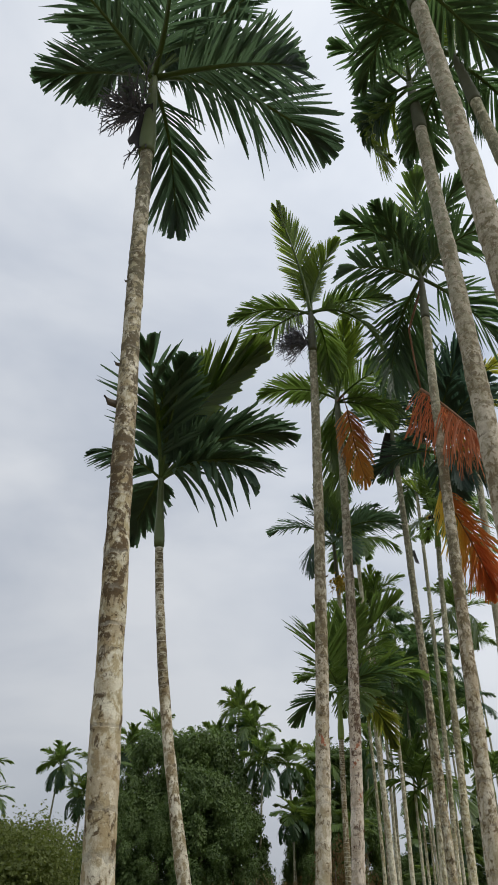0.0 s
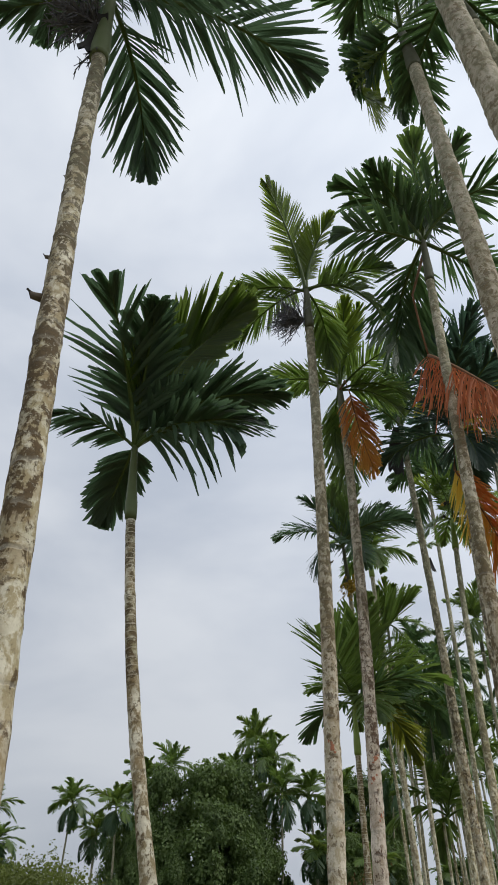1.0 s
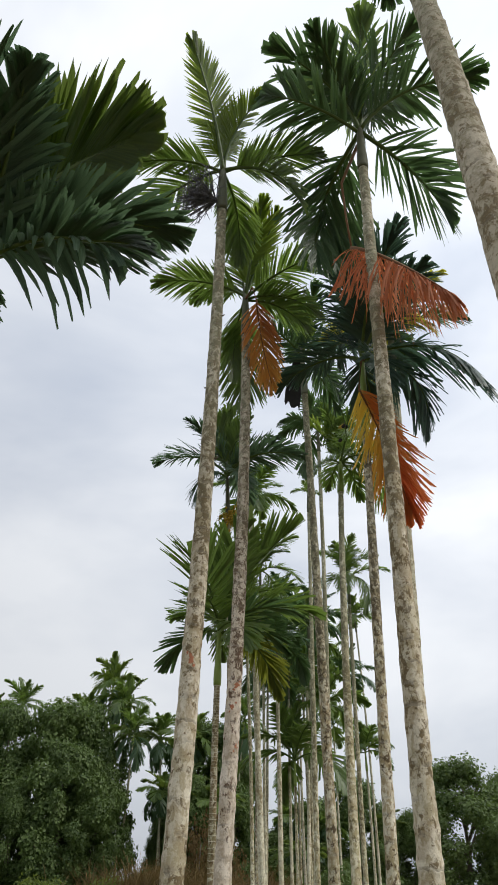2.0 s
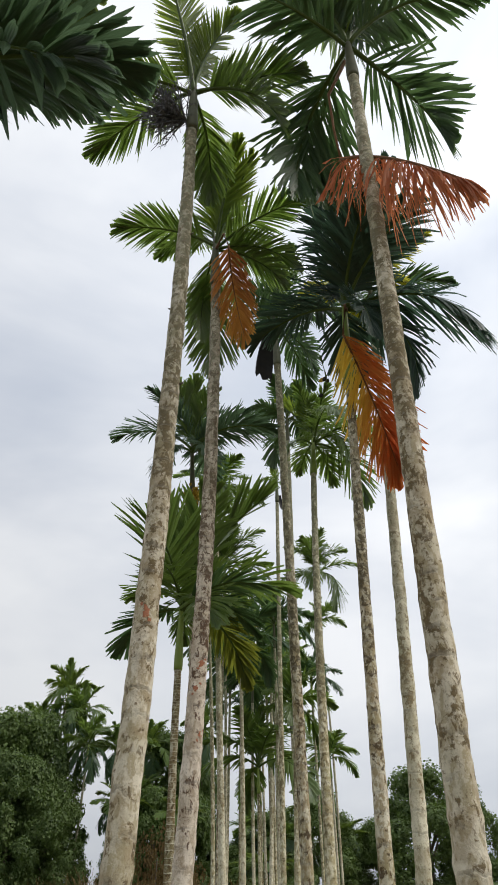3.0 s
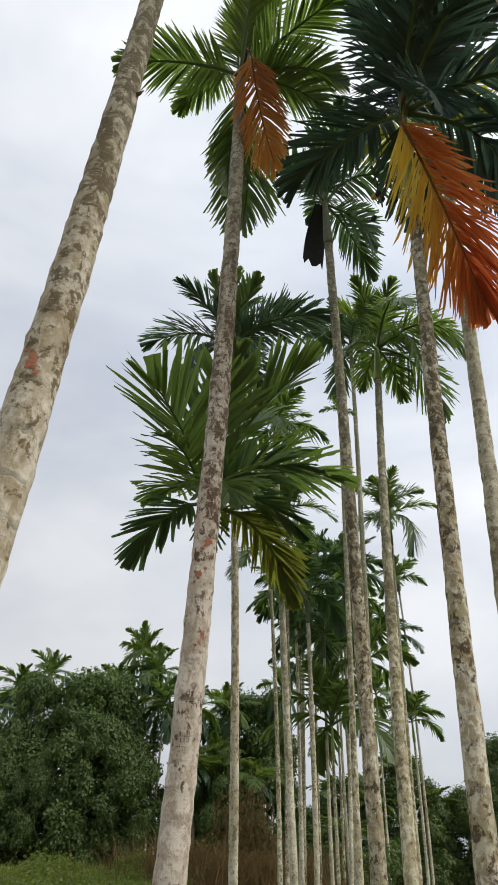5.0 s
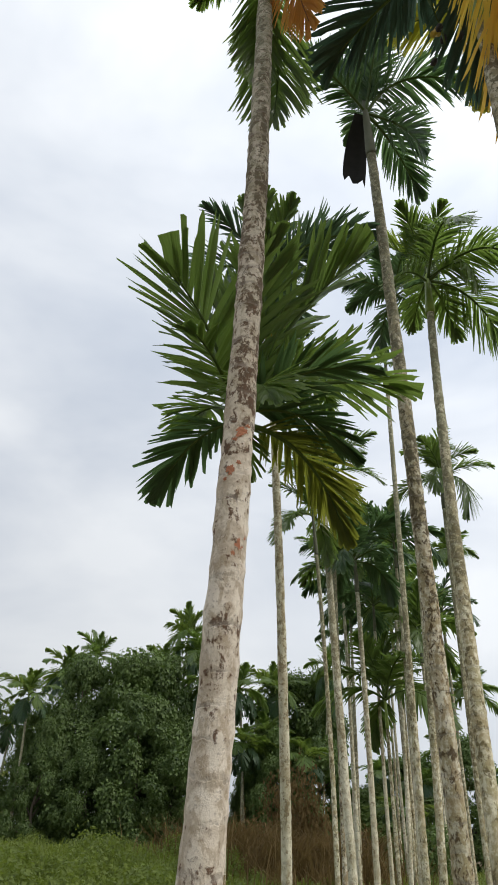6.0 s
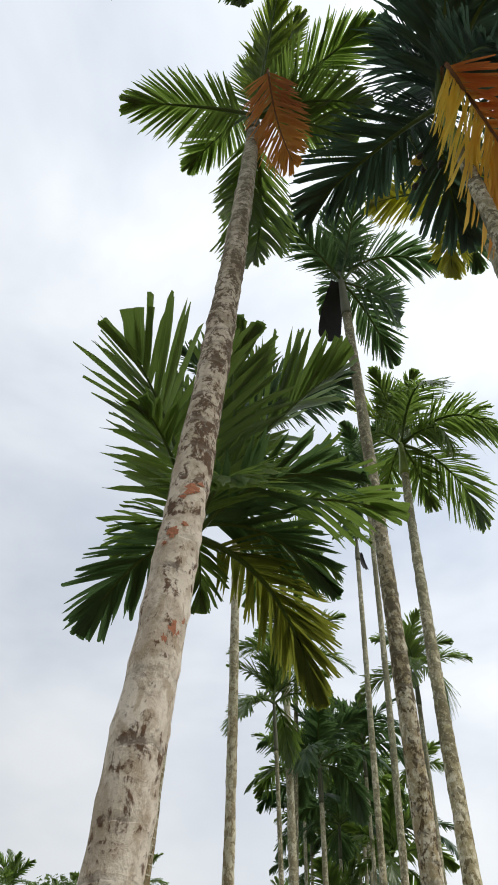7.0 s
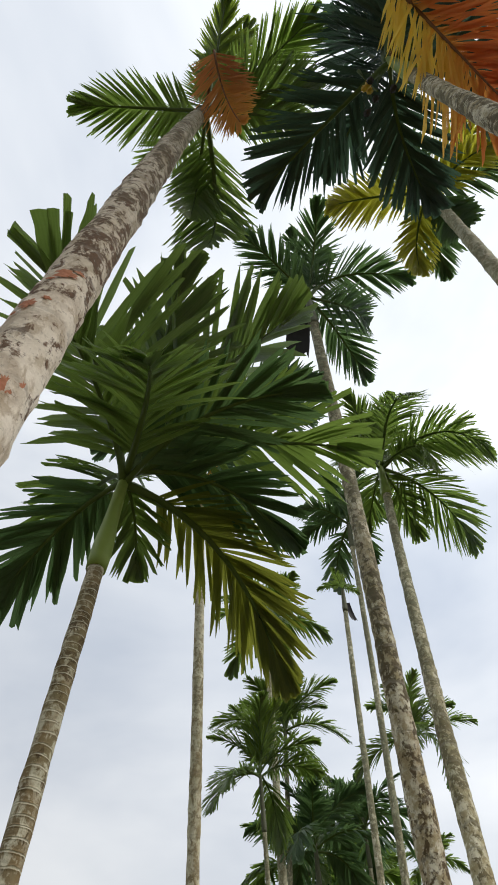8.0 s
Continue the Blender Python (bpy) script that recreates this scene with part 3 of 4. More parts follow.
F, F_TOP = hero(LONG, 2.035, 12.728, (-0.345, -1.224), (-0.266, -0.174), 6.6, 7.5, 0.098, BARK_CREAM, SHAFT_GREY, 6, [
    ("n", 152, 22, 1.6), ("tall", -144, 70, 1.3), ("tall", -53, 60, 1.2), ("n", -36, -2, 1.6), ("n", -9, 23, 1.5), ("n", -75, -41, 1.1), ("hang", -148, -50, 1.1), ("n", 60, 5, 1.3), ("tall", -95, 72, 1.3), ("n", -20, 40, 1.3)], leaf=LEAF_DEEP, fill=2, blade=0.5)
H, H_TOP = hero(LONG, 3.354, 17.748, (-0.227, -0.034), (-0.301, 0.054), 6.33, 7.23, 0.088, BARK_GREY, SHAFT_GREY, 15, [
    ("n", -148, -40, 1.3), ("n", 158, 46, 1.3), ("n", -130, -30, 1.3), ("n", 20, 20, 1.3), ("hang", 60, -40, 1.2), ("up", -60, 65, 1.3)], fill=5, blade=0.52)
N, N_TOP = hero(LONG, 3.816, 19.598, (0.13, -0.02), (0.069, -0.011), 8.36, 9.26, 0.115, BARK, SHAFT_GREY, 16, [
    ("n", -39, -23, 1.5), ("n", -19, 43, 1.6), ("n", -146, 41, 1.4), ("n", -180, 5, 1.6), ("hang", 43, -55, 1.5), ("up", -90, 70, 1.4), ("n", 100, 10, 1.4)], fill=6, blade=0.52)
L, L_TOP = hero(LONG, 6.242, 19.147, (0.224, -0.03), (0.061, -0.008), 8.15, 9.05, 0.12, BARK_GREY, SHAFT_GREY, 17, [
    ("hang", -50, -65, 1.4), ("n", 138, 51, 1.5), ("n", 43, 58, 1.4), ("n", 151, -22, 1.5), ("n", -20, 10, 1.3), ("hang", -120, -40, 1.2)], fill=6, blade=0.5)
I, I_TOP = hero("tall thin areca palm with a stunted tuft of fronds", 4.234, 16.125, (0.274, 0.085), (0.008, 0.038), 9.4, 10.03, 0.105, BARK_GREY, SHAFT_GREY, 18, [
    ("n", -128, 37, 0.5), ("n", -87, -30, 0.45), ("n", 30, 20, 0.5), ("n", 160, 5, 0.5), ("up", 80, 70, 0.55)], leaf_width=0.02, pairs=24)
R0, R0_TOP = hero(LONG, 1.654, 2.95, (-0.201, -0.478), (-0.172, 0.0), 8.2, 9.0, 0.185, BARK_SMOOTH, SHAFT_GREY, 7, [
    ("n", 200, 20, 1.5), ("n", 300, 5, 1.5), ("n", 30, -20, 1.4), ("n", 100, 10, 1.4), ("up", 250, 60, 1.4)], leaf=LEAF_DARK)
R1, R1_TOP = hero(LONG, 1.571, 3.614, (0.204, 0.096), (0.144, 0.467), 8.45, 9.75, 0.165, BARK_SMOOTH, SHAFT_GREY, 8, [
    ("ragged", -167, 26, 1.16), ("olive", 148, -70, 1.45), ("wing", 159, -46, 1.09), ("hang", 83, -18, 1.00), ("hang", -17, -63, 1.5), ("n", -106, 17, 1.6), ("n", -31, 36, 1.5), ("up", 90, 70, 1.4), ("n", 60, 5, 1.4)], leaf=LEAF_DARK)
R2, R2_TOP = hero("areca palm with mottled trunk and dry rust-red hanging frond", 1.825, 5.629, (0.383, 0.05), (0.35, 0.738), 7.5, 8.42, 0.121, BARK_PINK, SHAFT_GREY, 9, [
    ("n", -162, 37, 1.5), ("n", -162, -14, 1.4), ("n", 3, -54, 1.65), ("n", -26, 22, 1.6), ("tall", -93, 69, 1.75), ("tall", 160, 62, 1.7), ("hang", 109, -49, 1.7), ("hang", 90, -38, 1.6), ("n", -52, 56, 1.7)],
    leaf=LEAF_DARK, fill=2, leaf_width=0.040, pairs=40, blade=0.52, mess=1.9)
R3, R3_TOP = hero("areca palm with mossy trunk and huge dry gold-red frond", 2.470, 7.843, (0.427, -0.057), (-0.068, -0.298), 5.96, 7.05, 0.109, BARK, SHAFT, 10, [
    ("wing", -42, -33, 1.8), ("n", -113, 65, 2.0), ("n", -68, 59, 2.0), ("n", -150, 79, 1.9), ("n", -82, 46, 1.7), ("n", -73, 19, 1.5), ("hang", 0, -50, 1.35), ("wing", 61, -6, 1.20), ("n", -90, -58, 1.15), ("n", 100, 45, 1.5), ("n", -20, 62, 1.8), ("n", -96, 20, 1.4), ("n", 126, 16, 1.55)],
    leaf=LEAF_SHADED_TEAL, fill=1, blade=0.54, leaf_width=0.036, pairs=46)
R4, R4_TOP = hero(LONG, 3.222, 8.949, (0.65, 0.076), (-0.034, 0.165), 8.1, 9.0, 0.135, BARK_CREAM, SHAFT_GREY, 11, [
    ("n", 330, -10, 1.3), ("up", 250, 70, 1.3), ("wing", -134, -17, 0.87), ("wing", 34, -69, 0.90), ("lime", 168, -8, 1.25), ("lime", 93, -38, 1.0), ("lime", -47, 34, 1.3), ("lime", -60, -35, 1.0), ("n", 60, 10, 1.2)], leaf=LEAF_DARK)
G, G_TOP = hero("tall areca palm with mottled trunk and hanging brown husk", 3.052, 11.076, (-0.119, -0.453), (0.005, 0.192), 8.62, 9.5, 0.140, BARK, SHAFT_GREY, 12, [
    ("n", -87, 44, 1.5), ("bow", -15, 14, 1.55), ("n", 43, -20, 1.4), ("n", -15, -58, 1.3), ("n", -143, -1, 1.3), ("n", -115, 66, 1.4), ("n", 173, 71, 1.3)], leaf=LEAF_DARK, fill=2)
R6, R6_TOP = hero(LONG, 3.252, 10.915, (0.838, 1.484), (0.153, -0.129), 7.75, 8.6, 0.130, BARK_GREY, SHAFT, 13, [
    ("bow", -44, -26, 1.7), ("bow", 20, -33, 1.7), ("n", -72, 60, 1.3), ("n", -129, 70, 1.2), ("n", 52, -11, 1.3), ("n", 86, 2, 1.2), ("n", -143, -33, 1.2), ("bow", -15, 5, 1.6), ("up", 150, 60, 1.4), ("bow", -90, -8, 1.5), ("hang", -60, -45, 1.2)], fill=2, blade=0.48)
R7, R7_TOP = hero(LONG, 2.75, 3.4, (-0.6, -0.2), (0, 0), 8.0, 8.9, 0.14, BARK_GREY, SHAFT_GREY, 14, [
    ("n", 200, 10, 1.5), ("n", 300, 5, 1.5), ("hang", 30, -30, 1.4), ("n", 100, 10, 1.3), ("up", 250, 60, 1.4)], leaf=LEAF_DARK)


# ---- dry fronds, flower sprays, husks and lichen marks of these palms ----
def dry_frond(palm, root, az, el, length, leaf, label, **k):
    return add_frond(palm, root, az, el, length, "dry_frond", label, leaf=leaf, stalk=RACHIS_DRY, **k)


dry_frond(R3, (0.116, -0.43, 6.14), 41, -51, 1.70, DEAD_GOLD, "dry hanging frond, gold on one half and rust red on the other", arch=0.03, vee=-10, pairs=140, seed=901, width=0.019, blade=0.42, droop=0.3, tear=0.05, bare=0.01, fwd0=44, fwd1=30, thick=0.009, base_cut=0.25, mess=2.2)
_v, _f, _u = tube([R3_TOP + Vector((0, -0.03, -0.1)), R3_TOP.lerp(Vector((0.116, -0.43, 6.14)), 0.5) + Vector((0, -0.08, 0.14)), Vector((0.116, -0.43, 6.14))], [0.024, 0.016, 0.013], 6)
part_of("frond_stalk", mesh_from("frond_stalk", _v, _f, RACHIS_DRY, _u), R3, "withered brown stalk of the dry frond")
dry_frond(D, (0.33, -0.60, 7.92), 55, -66, 1.36, DEAD_ORANGE, "withered orange frond hanging from the crown", arch=0.04, vee=-6, pairs=92, seed=902, width=0.019, blade=0.38, droop=0.3, bare=0.02, fwd0=42, fwd1=28, thick=0.008)
_v, _f, _u = tube([D_TOP + Vector((0, -0.03, -0.1)), D_TOP.lerp(Vector((0.33, -0.60, 7.92)), 0.55) + Vector((0, -0.08, 0.12)), Vector((0.33, -0.60, 7.92))], [0.022, 0.015, 0.012], 6)
part_of("frond_stalk", mesh_from("frond_stalk", _v, _f, RACHIS_DRY, _u), D, "withered brown stalk of the dry frond")
dry_frond(R2, Vector((0.21, 0.25, 6.56)), -68, -58, 2.05, DEAD_RED, "dry rust-red frond with leaflets hanging down", arch=0.02, vee=-50, pairs=112, seed=903, width=0.015, blade=0.31, tear=0.12, mess=2.6, droop=0.6, bare=0.0, thick=0.012)
_v, _f, _u = tube([R2_TOP + Vector((-0.02, 0.08, -0.2)), Vector((0.17, 0.19, 7.5)), Vector((0.19, 0.24, 7.0)), Vector((0.21, 0.25, 6.56))], [0.02, 0.014, 0.012, 0.011], 6)
part_of("frond_stalk", mesh_from("frond_stalk", _v, _f, RACHIS_DRY, _u), R2, "withered brown stalk of the dry frond")


def flower_spray(palm, root, out, seed, count=9, reach=0.34, material=SPRAY, label="dark feathery flower spray below the crown"):
    """A brush of branching twigs."""
    rng = random.Random(seed)
    verts, faces = [], []

    def twig(points, radii, sides=4):
        v, f, _ = tube(points, radii, sides)
        k = len(verts)
        verts.extend(v)
        faces.extend(tuple(a + k for a in q) for q in f)

    out = Vector(out).normalized()
    root = Vector(root)
    hub = root + out * 0.07
    twig([root, hub], [0.02, 0.014], 6)
    for i in range(count):
        d = (out + Vector((rng.gauss(0, 0.45), rng.gauss(0, 0.45), rng.gauss(0, 0.55)))).normalized()
        ln = reach * rng.uniform(0.7, 1.15)
        end = hub + d * ln + Vector((0, 0, -0.06 * ln))
        mid = hub.lerp(end, 0.5) + Vector((0, 0, 0.03))
        twig([hub, mid, end], [0.009, 0.007, 0.003])
        for j in range(11):
            s = 0.2 + 0.75 * j / 10
            p = hub.lerp(mid, s * 2) if s < 0.5 else mid.lerp(end, s * 2 - 1)
            e = (d * 0.9 + Vector((rng.gauss(0, 0.6), rng.gauss(0, 0.6), rng.gauss(0, 0.6)))).normalized()
            twig([p, p + e * ln * rng.uniform(0.2, 0.45)], [0.005, 0.0025], 3)
    part_of("flower_spray", mesh_from("flower_spray", verts, faces, material), palm, label)


def stem_at(lean, bend, z):
    u = z / 8.0
    return Vector((lean[0] * u + bend[0] * u * (u - 1), lean[1] * u + bend[1] * u * (u - 1), z))


flower_spray(A, stem_at((-0.591, -0.02), (0.197, 0.082), 6.52), (-0.9, -0.3, 0.25), 21, 34, 0.30)
flower_spray(A, stem_at((-0.591, -0.02), (0.197, 0.082), 6.25), (-0.5, 0.3, -0.7), 22, 5, 0.2)
flower_spray(C, stem_at((0.251, 0.352), (-0.221, -0.093), 8.02), (-1.0, -0.1, -0.05), 23, 56, 0.40)


def husk(palm, root, tip, wide, label):
    """A dark leaf sheath that hangs from the stem, bent like a trough, wide below and torn at its end."""
    verts, faces = [], []
    n, m = 10, 7
    root, tip = Vector(root), Vector(tip)
    along = (tip - root).normalized()
    side = along.cross(Vector((0, 1, 0))).normalized()
    out = side.cross(along)
    length = (tip - root).length
    for i in range(n):
        s = i / (n - 1)
        w = wide * (0.45 + 0.55 * math.sin(math.pi * min(1.0, 0.55 * s + 0.05)))
        for j in range(m):
            th = (j / (m - 1) - 0.5) * 2.4
            end = (0.06 * math.sin(j * 2.3) + 0.10 * (j / (m - 1) - 0.5)) * s
            verts.append(root + along * length * (s + end) + side * w * 0.5 * math.sin(th) / math.sin(1.2) + out * (0.3 * w * (math.cos(th) - 0.36) + 0.1 * length * math.sin(math.pi * s)))
    for i in range(n - 1):
        for j in range(m - 1):
            a = i * m + j
            faces.append((a, a + 1, a + m + 1, a + m))
    k = len(verts)
    back = [v - out * 0.008 for v in verts]
    faces += [tuple(q + k for q in f[::-1]) for f in faces]
    part_of("leaf_sheath", mesh_from("leaf_sheath", verts + back, faces, HUSK), palm, label)


husk(G, (-0.20, -0.5, 9.42), (-0.27, -0.12, 8.62), 0.30, "blackened leaf sheath hanging beside the trunk")
husk(A, (-0.53, -0.09, 6.62), (-0.545, -0.10, 6.02), 0.15, "blackened flower husk")


def nut_bunch(palm, root, seed, count=14, spread=0.09, ripe=3):
    rng = random.Random(seed)
    for i in range(count):
        bm = bmesh.new()
        bmesh.ops.create_icosphere(bm, subdivisions=1, radius=0.024)
        for v in bm.verts:
            v.co.z *= 1.3
        me = bpy.data.meshes.new("nut")
        bm.to_mesh(me)
        bm.free()
        me.materials.append(HUSK if i % ripe else NUT)
        part_of("nut", me, palm, "", pose(root[0] + rng.gauss(0, spread), root[1] + rng.gauss(0, spread), root[2] + rng.gauss(0, spread * 1.3), rng.uniform(0, 90), rng.uniform(0, 90), 0))
    v, f, u = tube([Vector((0, 0, root[2] + 0.3)) * 1.0 + Vector((root[0] * 0.4, root[1] * 0.4, 0)), Vector(root) + Vector((0, 0, 0.1)), Vector(root) - Vector((0, 0, 0.1))], [0.014, 0.01, 0.006], 5)
    part_of("nut_stalk", mesh_from("nut_stalk", v, f, RACHIS, u), palm)


nut_bunch(R3, (0.12, 0.12, 5.97), 61, 7, 0.045)
nut_bunch(F, stem_at((-0.345, -1.224), (-0.266, -0.174), 6.62) + Vector((0.02, -0.18, -0.05)), 62, 60, 0.075, 1)
flower_spray(F, stem_at((-0.345, -1.224), (-0.266, -0.174), 6.7) + Vector((0.02, -0.1, 0)), (0.0, -0.5, -0.9), 63, 16, 0.26, NUT, "golden flower spray with ripening nuts")
husk(I, stem_at((0.274, 0.085), (0.008, 0.038), 9.6) + Vector((0.06, -0.03, 0)), stem_at((0.274, 0.085), (0.008, 0.038), 9.2) + Vector((0.13, -0.05, 0)), 0.1, "small dark dead leaf sheath")


def knot(palm, root, az, size):
    """A dead stub on the bark."""
    d = Vector((math.cos(radians(az)), math.sin(radians(az)), 0.25))
    v, f, u = tube([Vector(root), Vector(root) + d * size * 0.6, Vector(root) + d * size + Vector((0, 0, size * 0.4))], [size * 0.3, size * 0.24, size * 0.08], 6)
    part_of("dead_stub", mesh_from("dead_stub", v, f, TREE_BARK, u), palm)


for z, az, size in ((3.62, 190, 0.075), (3.9, 185, 0.04), (4.6, 170, 0.03)):
    knot(A, stem_at((-0.591, -0.02), (0.197, 0.082), z) + Vector((math.cos(radians(az)), math.sin(radians(az)), 0)) * 0.045, az, size)
for z, az, size in ((4.4, -20, 0.035), (5.2, 150, 0.03), (6.1, -30, 0.03)):
    knot(C, stem_at((0.251, 0.352), (-0.221, -0.093), z) + Vector((math.cos(radians(az)), math.sin(radians(az)), 0)) * 0.055, az, size)


def lichen_mark(palm, lean, bend, z, az, radius, high, wide, seed):
    """A thin red crust that lies on the bark."""
    rng = random.Random(seed)
    verts, faces = [(0, 0, 0)], []
    n = 44
    c = stem_at(lean, bend, z)
    for i in range(n):
        th = 2 * math.pi * i / n
        r = 0.8 + 0.55 * noise.noise(Vector((math.cos(th) * 1.9, math.sin(th) * 1.9, seed * 0.37))) + rng.uniform(-0.22, 0.18)
        a = radians(az) + r * math.cos(th) * wide / radius * 0.5
        q = stem_at(lean, bend, z + r * math.sin(th) * high * 0.5)
        verts.append((q.x + math.cos(a) * radius, q.y + math.sin(a) * radius, q.z))
        faces.append((0, 1 + i, 1 + (i + 1) % n))
    verts[0] = (c.x + math.cos(radians(az)) * radius * 1.02, c.y + math.sin(radians(az)) * radius * 1.02, c.z)
    part_of("lichen_mark", mesh_from("lichen_mark", verts, faces, RED_LICHEN), palm, "patch of brick-red lichen")


CL, CB, DL, DB = (0.251, 0.352), (-0.221, -0.093), (0.275, -0.106), (-0.228, 0.741)
LICHEN_C = 2.75
for dz, da, high, wide in ((0.0, 0, 0.075, 0.045), (0.04, -22, 0.03, 0.02), (-0.045, 18, 0.025, 0.025)):
    lichen_mark(C, CL, CB, LICHEN_C + dz, -98 + da, 0.0708, high, wide, 31 + int(dz * 1000))
for z, az, high, wide in ((3.07, -82, 0.07, 0.08), (2.88, -106, 0.075, 0.065), (2.55, -58, 0.09, 0.06)):
    lichen_mark(D, DL, DB, z, az, 0.0735, high * 0.8, wide * 0.75, int(z * 50))
    lichen_mark(D, DL, DB, z + 0.035, az + 26, 0.0735, high * 0.35, wide * 0.4, int(z * 70))
    lichen_mark(D, DL, DB, z - 0.04, az - 18, 0.0735, high * 0.3, wide * 0.35, int(z * 90))


# ---- the rest of the grove ----
def grove_palm(x, y, height, seed, width=0.12, lean=(0, 0), leaf=None, size=1.4, group="areca palms along the path"):
    rng = random.Random(seed)
    bark = rng.choice((BARK_GREY, BARK_CREAM, BARK_CREAM))
    palm, top = palm_base(x, y, lean, (rng.uniform(-0.2, 0.2), rng.uniform(-0.2, 0.2)), height - 0.85, height, width, bark, SHAFT if rng.random() < 0.4 else SHAFT_GREY, seed, 0.15, 0.08, 10)
    palm.location.z = rise(x, y)
    tagged(palm, LONG, "palm tree", group)
    random_crown(palm, top, seed, 10 + seed % 3, size, leaf or (LEAF_DARK if seed % 2 else LEAF), 36, 2, 0.058)
    return palm


for i, (x, y, h, w, lx, ly) in enumerate((
        (3.878, 19.045, 11.1, 0.16, -0.289, -0.335), (4.396, 19.66, 7.08, 0.12, -0.03, -0.153),
        (6.686, 26.009, 8.4, 0.13, 0.304, -0.173), (4.734, 17.078, 12.5, 0.125, 0.29, -0.31),
        (4.5, 22.6, 8.2, 0.11, 0, 0.2), (5.3, 25.6, 8.8, 0.11, 0, 0),
        (6.0, 29.0, 9.0, 0.12, 0.2, 0), (5.7, 21.5, 8.4, 0.11, 0.2, 0), (6.6, 24.5, 8.8, 0.12, 0.1, 0), (7.4, 28.0, 8.6, 0.12, 0, 0),
        (8.3, 32.0, 9.0, 0.12, 0, 0), (7.0, 33.5, 9.2, 0.12, 0, 0),
        (6.4, 22.2, 6.2, 0.10, 0.1, 0), (5.6, 23.4, 7.3, 0.10, 0.1, -0.1),
        (7.5, 28.0, 10.7, 0.11, 0.1, 0), (6.8, 30.0, 12.5, 0.11, 0.1, 0), (9.2, 31.0, 10.0, 0.11, 0.1, 0), (8.8, 27.0, 8.3, 0.11, 0.1, 0), (11.7, 33.0, 13.0, 0.11, 0.1, 0), (8.3, 33.0, 8.8, 0.11, 0.1, 0), (10.7, 35.0, 8.2, 0.11, 0.1, 0), (5.5, 27.0, 8.5, 0.11, 0.1, 0), (10.4, 30.0, 6.2, 0.11, 0.1, 0))):
    grove_palm(x, y, h, 40 + i, w, (lx, ly))


low_palm, low_top = palm_base(5.55, 22.6, (0.1, 0), (0.1, 0.1), 3.9, 4.7, 0.10, BARK_GREY, SHAFT, 91, 0.12, 0.08, 10)
tagged(low_palm, "short areca palm with broad drooping fronds", "palm tree", "areca palms along the path")
random_crown(low_palm, low_top, 92, 10, 1.9, LEAF, 34, 2, 0.075)


# ---- distance ----
def far_palm(seed, height, leaf=LEAF):
    rng = random.Random(seed)
    palm, top = palm_base(0, 0, (rng.uniform(-0.4, 0.4), rng.uniform(-0.4, 0.4)), (0.2, 0.1), height - 0.8, height, 0.15, BARK_GREY, SHAFT, seed, 0.3, 0.4, 6)
    tagged(palm, "distant areca palm rising above the bushes", "palm tree", "distant palms")
    random_crown(palm, top, seed, 12, 1.9, leaf, 32, 2, 0.085)
    for i in range(5):
        add_frond(palm, top - Vector((0, 0, 0.3)), i * 72 + seed * 31, rng.uniform(-72, -35), rng.uniform(1.5, 2.2), seed=seed * 7 + i, arch=0.2, vee=-25, droop=0.4, pairs=24, cuts=2, width=0.085, leaf=LEAF_DARK)
    return palm


far_kinds = [far_palm(300 + i, 9.0, LEAF_FAR if i % 3 else LEAF) for i in range(4)]
FAR_SPOTS = [(-11.4, 45, 10.6), (-15.6, 45, 10.2), (-6.9, 45, 11.6), (-5.0, 44, 12.2), (-3.4, 44, 12.6), (-1.9, 44, 13.4), (-0.6, 43.5, 13.8), (1.0, 43.5, 11.7), (3.2, 41, 11.4),
             (3.0, 40, 8.6), (5.2, 43, 10.8), (6.9, 43, 11.2), (4.6, 41, 8.2), (16.7, 45, 7.4), (15.2, 46, 8.2), (-19, 48, 9.6),
             (4.4, 42, 9.2), (5.6, 40, 8.0), (9.9, 40, 5.0), (10.8, 46, 6.6), (12.8, 44, 7.0), (-9.6, 45, 10.4), (-7.3, 39.5, 9.6), (1.1, 40.2, 9.9), (-14.4, 42, 9.0)]
for i, (x, y, h) in enumerate(FAR_SPOTS):
    m = Matrix.Translation((x, y, rise(x, y) - 0.1)) @ Matrix.Rotation(i * 2.1, 4, "Z") @ Matrix.Rotation(0.05 * math.sin(i * 5.0), 4, "X") @ Matrix.Diagonal((0.85 + 0.3 * (i * 0.37 % 1), 0.85 + 0.3 * (i * 0.37 % 1), (h - 1.9 - rise(x, y)) / 9.0, 1))
    if i < 4:
        far_kinds[i].matrix_basis = m
    else:
        copy_thing(far_kinds[i % 4], m)


